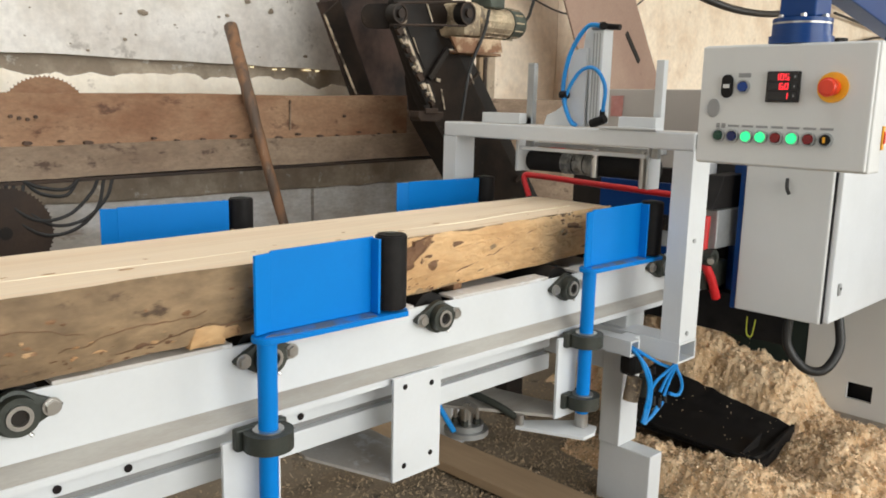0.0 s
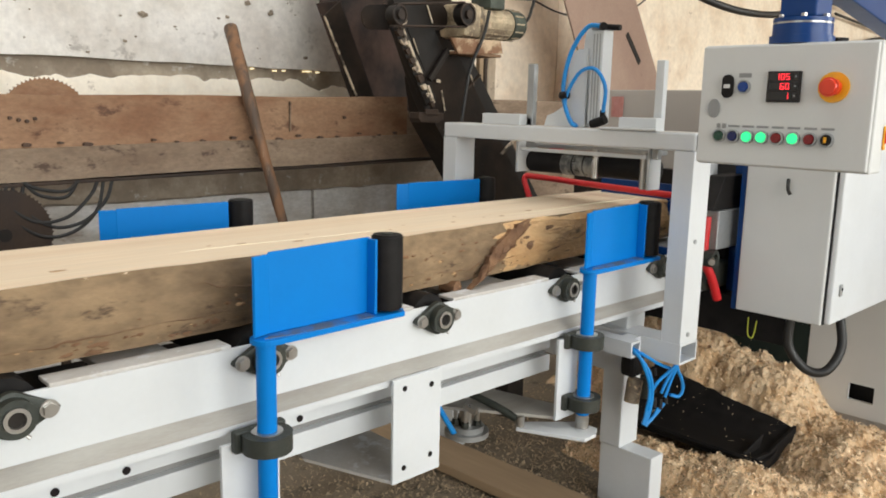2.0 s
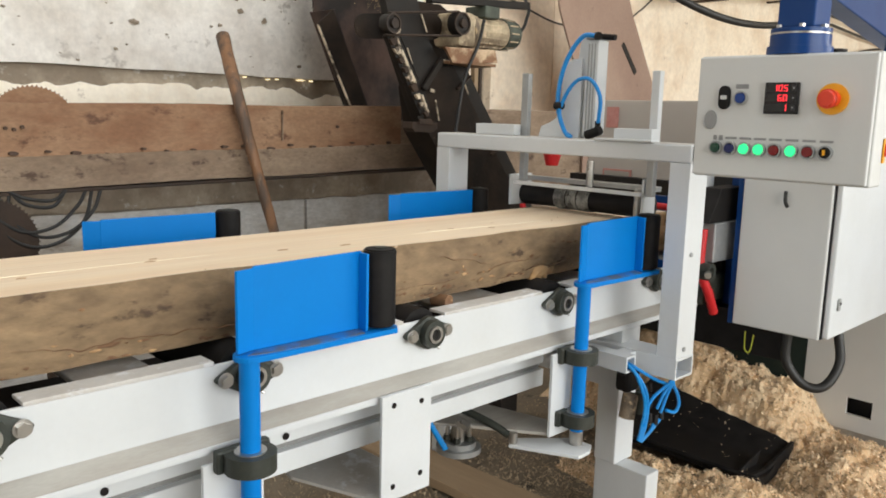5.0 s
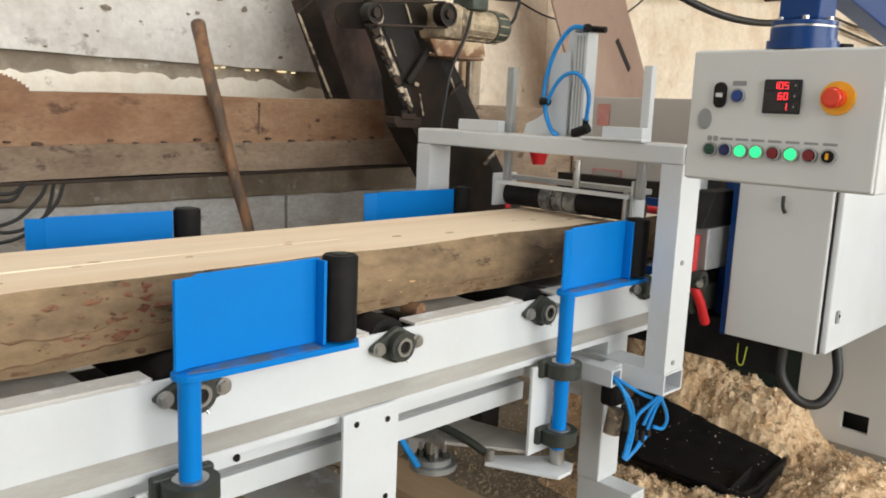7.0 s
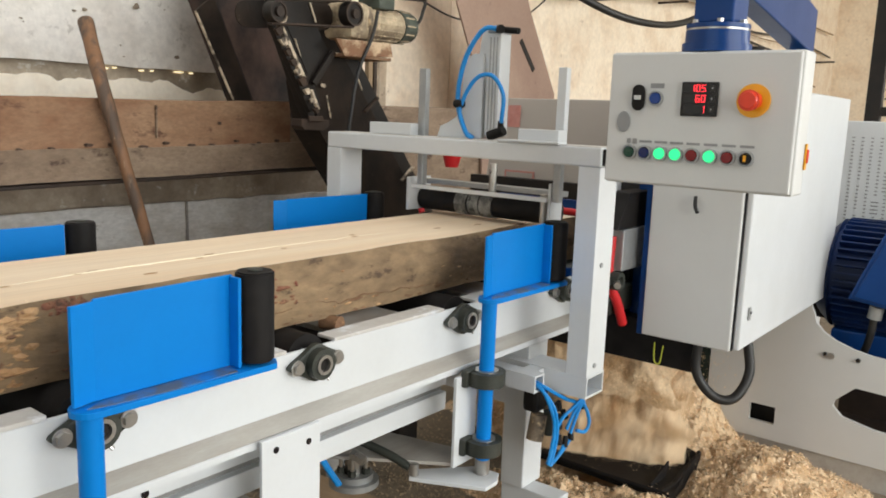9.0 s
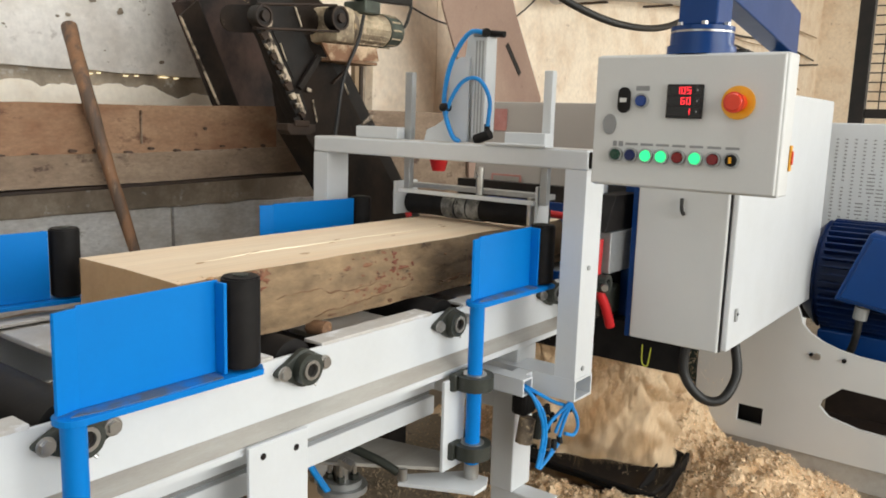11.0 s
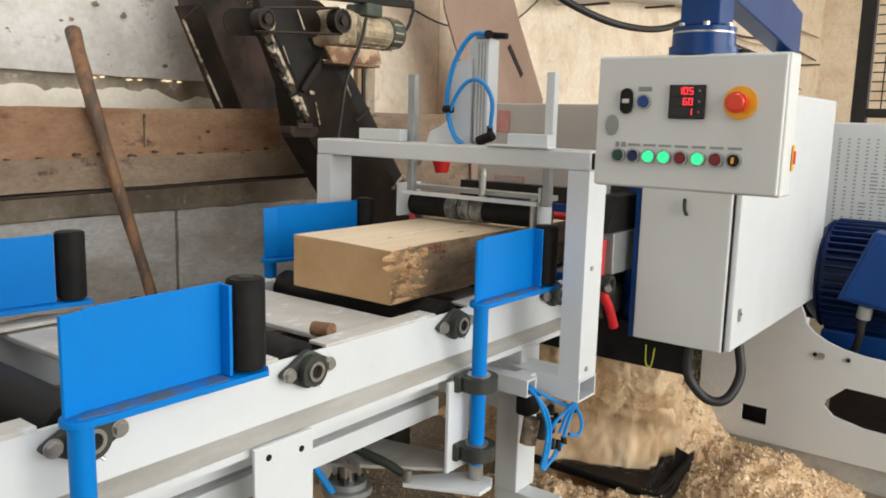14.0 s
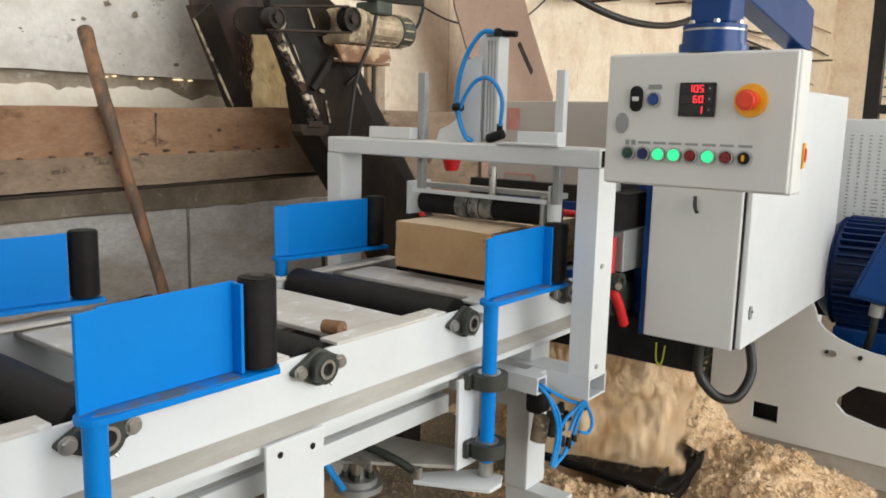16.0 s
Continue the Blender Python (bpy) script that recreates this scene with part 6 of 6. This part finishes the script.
# sawdust thrown off the head of the elevator
def spill(seed, half, tall):
    """A ragged handful of sawdust in the air: a lumpy body and loose chips."""
    rr = random.Random(seed)
    bm = bmesh.new()
    for side in (-1, 1):
        def at(u, v):
            x, z = half * (2 * u - 1), tall * (2 * v - 1)
            edge = min(1.0, 5 * min(u, 1 - u)) * min(1.0, 4 * min(v, 1 - v))
            z += 0.03 * nz(x * 14, seed, 7) + 0.016 * nz(x * 45, seed, 9)
            x += 0.035 * nz(z * 13, seed, 3) + 0.012 * nz(z * 40, seed, 4)
            d = 0.014 + 0.012 * nz(x, z * 0.6, seed, 18) + 0.005 * nz(x, z, seed + 5, 60)
            return (x, side * max(0.0, d) * edge, z)
        half_ = sheet(30, 30, at)
        tmp = bpy.data.meshes.new("spill_side")
        half_.to_mesh(tmp)
        half_.free()
        bm.from_mesh(tmp)
        bpy.data.meshes.remove(tmp)
    for j in range(1100):
        flake_mesh(bm, (rr.gauss(0, half * 0.62), rr.gauss(0, 0.02), rr.gauss(0, tall * 0.6)), 0.0026, rr)
    return bm


SPILLS = ((14.58, 2.34, 0.04), (14.68, 2.36, 0.055), (14.80, 2.38, 0.07), (14.92, 2.40, 0.075), (15.02, 2.42, 0.06), (15.14, 2.36, 0.06), (15.24, 2.35, 0.08), (15.36, 2.38, 0.09), (15.46, 2.39, 0.095),
          (15.56, 2.37, 0.08), (15.66, 2.38, 0.10), (15.73, 2.35, 0.115), (15.80, 2.40, 0.115), (15.87, 2.38, 0.12), (15.94, 2.39, 0.12), (16.01, 2.37, 0.11))
spills = []
for k, (t0, x, half) in enumerate(SPILLS):
    sp = part("spilling_sawdust", spill(300 + k, half, 0.10), SPILLDUST, smooth=True)
    spills.append(tagged(sp, "pale sawdust tumbling down from the elevator head", "sawdust", "spilling sawdust", "stuff"))


# ---- what moves ----
def motions():
    rear = ((0, -1.43), (0.5, -1.31), (1, -1.24), (1.5, -1.165), (2, -1.04), (2.5, -0.92), (3, -0.83), (3.5, -0.727), (6, -0.215), (6.5, -0.12), (7, -0.015), (7.5, 0.093),
            (8, 0.20), (8.5, 0.30), (9, 0.41), (11.5, 0.88), (12, 0.965), (12.5, 1.045), (13, 1.14), (13.5, 1.222), (14, 1.32), (14.5, 1.405), (15, 1.496), (15.5, 1.58), (16, 1.655))
    yaw = ((0, 3.5), (1, 2.4), (1.5, 1.3), (2, 1.2), (2.5, 0.9), (3.5, 0.6), (6, 0.3), (9, 0), (16, 0))

    def at(rows, t):
        return float(np.interp(t, [r[0] for r in rows], [r[1] for r in rows]))
    walk(timber, [(t, Matrix.Translation((1.95, 1.28, TIM_Z0)) @ pose(0, 0, 0, 0, 0, at(yaw, t)) @ Matrix.Translation((x - 1.95, 0, 0))) for t, x in rear])
    swing = ((0, 0), (0.4, 0), (0.55, 8), (0.7, 19), (0.9, 22), (1.1, 27), (1.3, 29), (1.6, 29), (1.8, 26), (1.9, 12), (2.0, 2), (2.2, 0), (3, -1), (6, 0), (16, 0))
    for arm in front_arms:
        o = ORIGIN[arm.name] - ORIGIN[conv.name]
        walk(arm, [(t, Matrix.Translation(o) @ pose(0, 0, 0, 0, 0, a)) for t, a in swing])
    for arm in back_arms:
        o = ORIGIN[arm.name] - ORIGIN[conv.name]
        walk(arm, [(t, Matrix.Translation(o) @ pose(0, 0, 0, 0, 0, -8 - 0.3 * a)) for t, a in swing])
    for r in rollers:
        o = ORIGIN[r.name] - ORIGIN[conv.name]
        rows = []
        for k in range(33):
            t = k * 0.5
            rows.append((t, Matrix.Translation(o) @ pose(0, 0, 0, 0, math.degrees((at(rear, t) + 1.43) / ROLL_R), 0)))
        walk(r, rows)
    rm = random.Random(9)
    for k, c in enumerate(clumps):
        t0 = 7.55 + 8.4 * (k / len(clumps)) ** 0.93
        x, y = 2.13 + 0.10 * rm.random(), 0.985 + 0.07 * rm.random()
        tilt = rm.uniform(-6, 6)
        hide = pose(2.34, 1.22, 0.555)
        start, mid = pose(x, y, 0.47, tilt, 0, 20), pose(x + 0.01, y, 0.36, tilt, 3, 22)
        end = pose(x + 0.07, y + 0.12, -0.28, tilt + 5, 8, 26)
        walk(c, [(0, hide), (t0 - 0.15, hide), (t0, start), (t0 + 0.28, mid), (t0 + 0.66, end), (16.7, end)])
    for (t0, x, half), c in zip(SPILLS, spills):
        top, low = pose(x - 0.02, 2.80, 1.80), pose(x + 0.03, 2.80, 0.99)
        walk(c, [(0, top), (t0 - 0.12, top), (t0, pose(x - 0.01, 2.80, 1.46)), (t0 + 0.22, pose(x + 0.01, 2.80, 1.27)), (t0 + 0.42, low), (16.7, low)])
    foot, head = Vector((2.70, 2.258, 0.81)), Vector((2.315, 2.258, 1.285))
    base = Matrix.Translation(-ORIGIN[elev.name])
    for k, fl in enumerate(flights):
        rows, t = [], -3.6 * k / len(flights)
        while t < 16.4:
            for dt, p in ((0.0, foot), (1.6, head), (1.8, head + Vector((0, 0.10, 0))), (3.4, foot + Vector((0, 0.10, 0)))):
                rows.append((t + dt, base @ Matrix.Translation(p)))
            t += 3.6
        before = [r for r in rows if r[0] <= 0][-1]
        after = [r for r in rows if r[0] > 0]
        share = -before[0] / (after[0][0] - before[0])
        walk(fl, [(0, Matrix.Translation(before[1].translation.lerp(after[0][1].translation, share)))] + after)
    up = Matrix.Translation((0, 0, 0.068))
    o = Matrix.Translation(ORIGIN[car.name] - ORIGIN[por.name])
    walk(car, [(0, up @ o), (2.4, up @ o), (2.5, Matrix.Translation((0, 0, 0.05)) @ o), (2.7, o), (3.0, o), (16, o)])


motions()
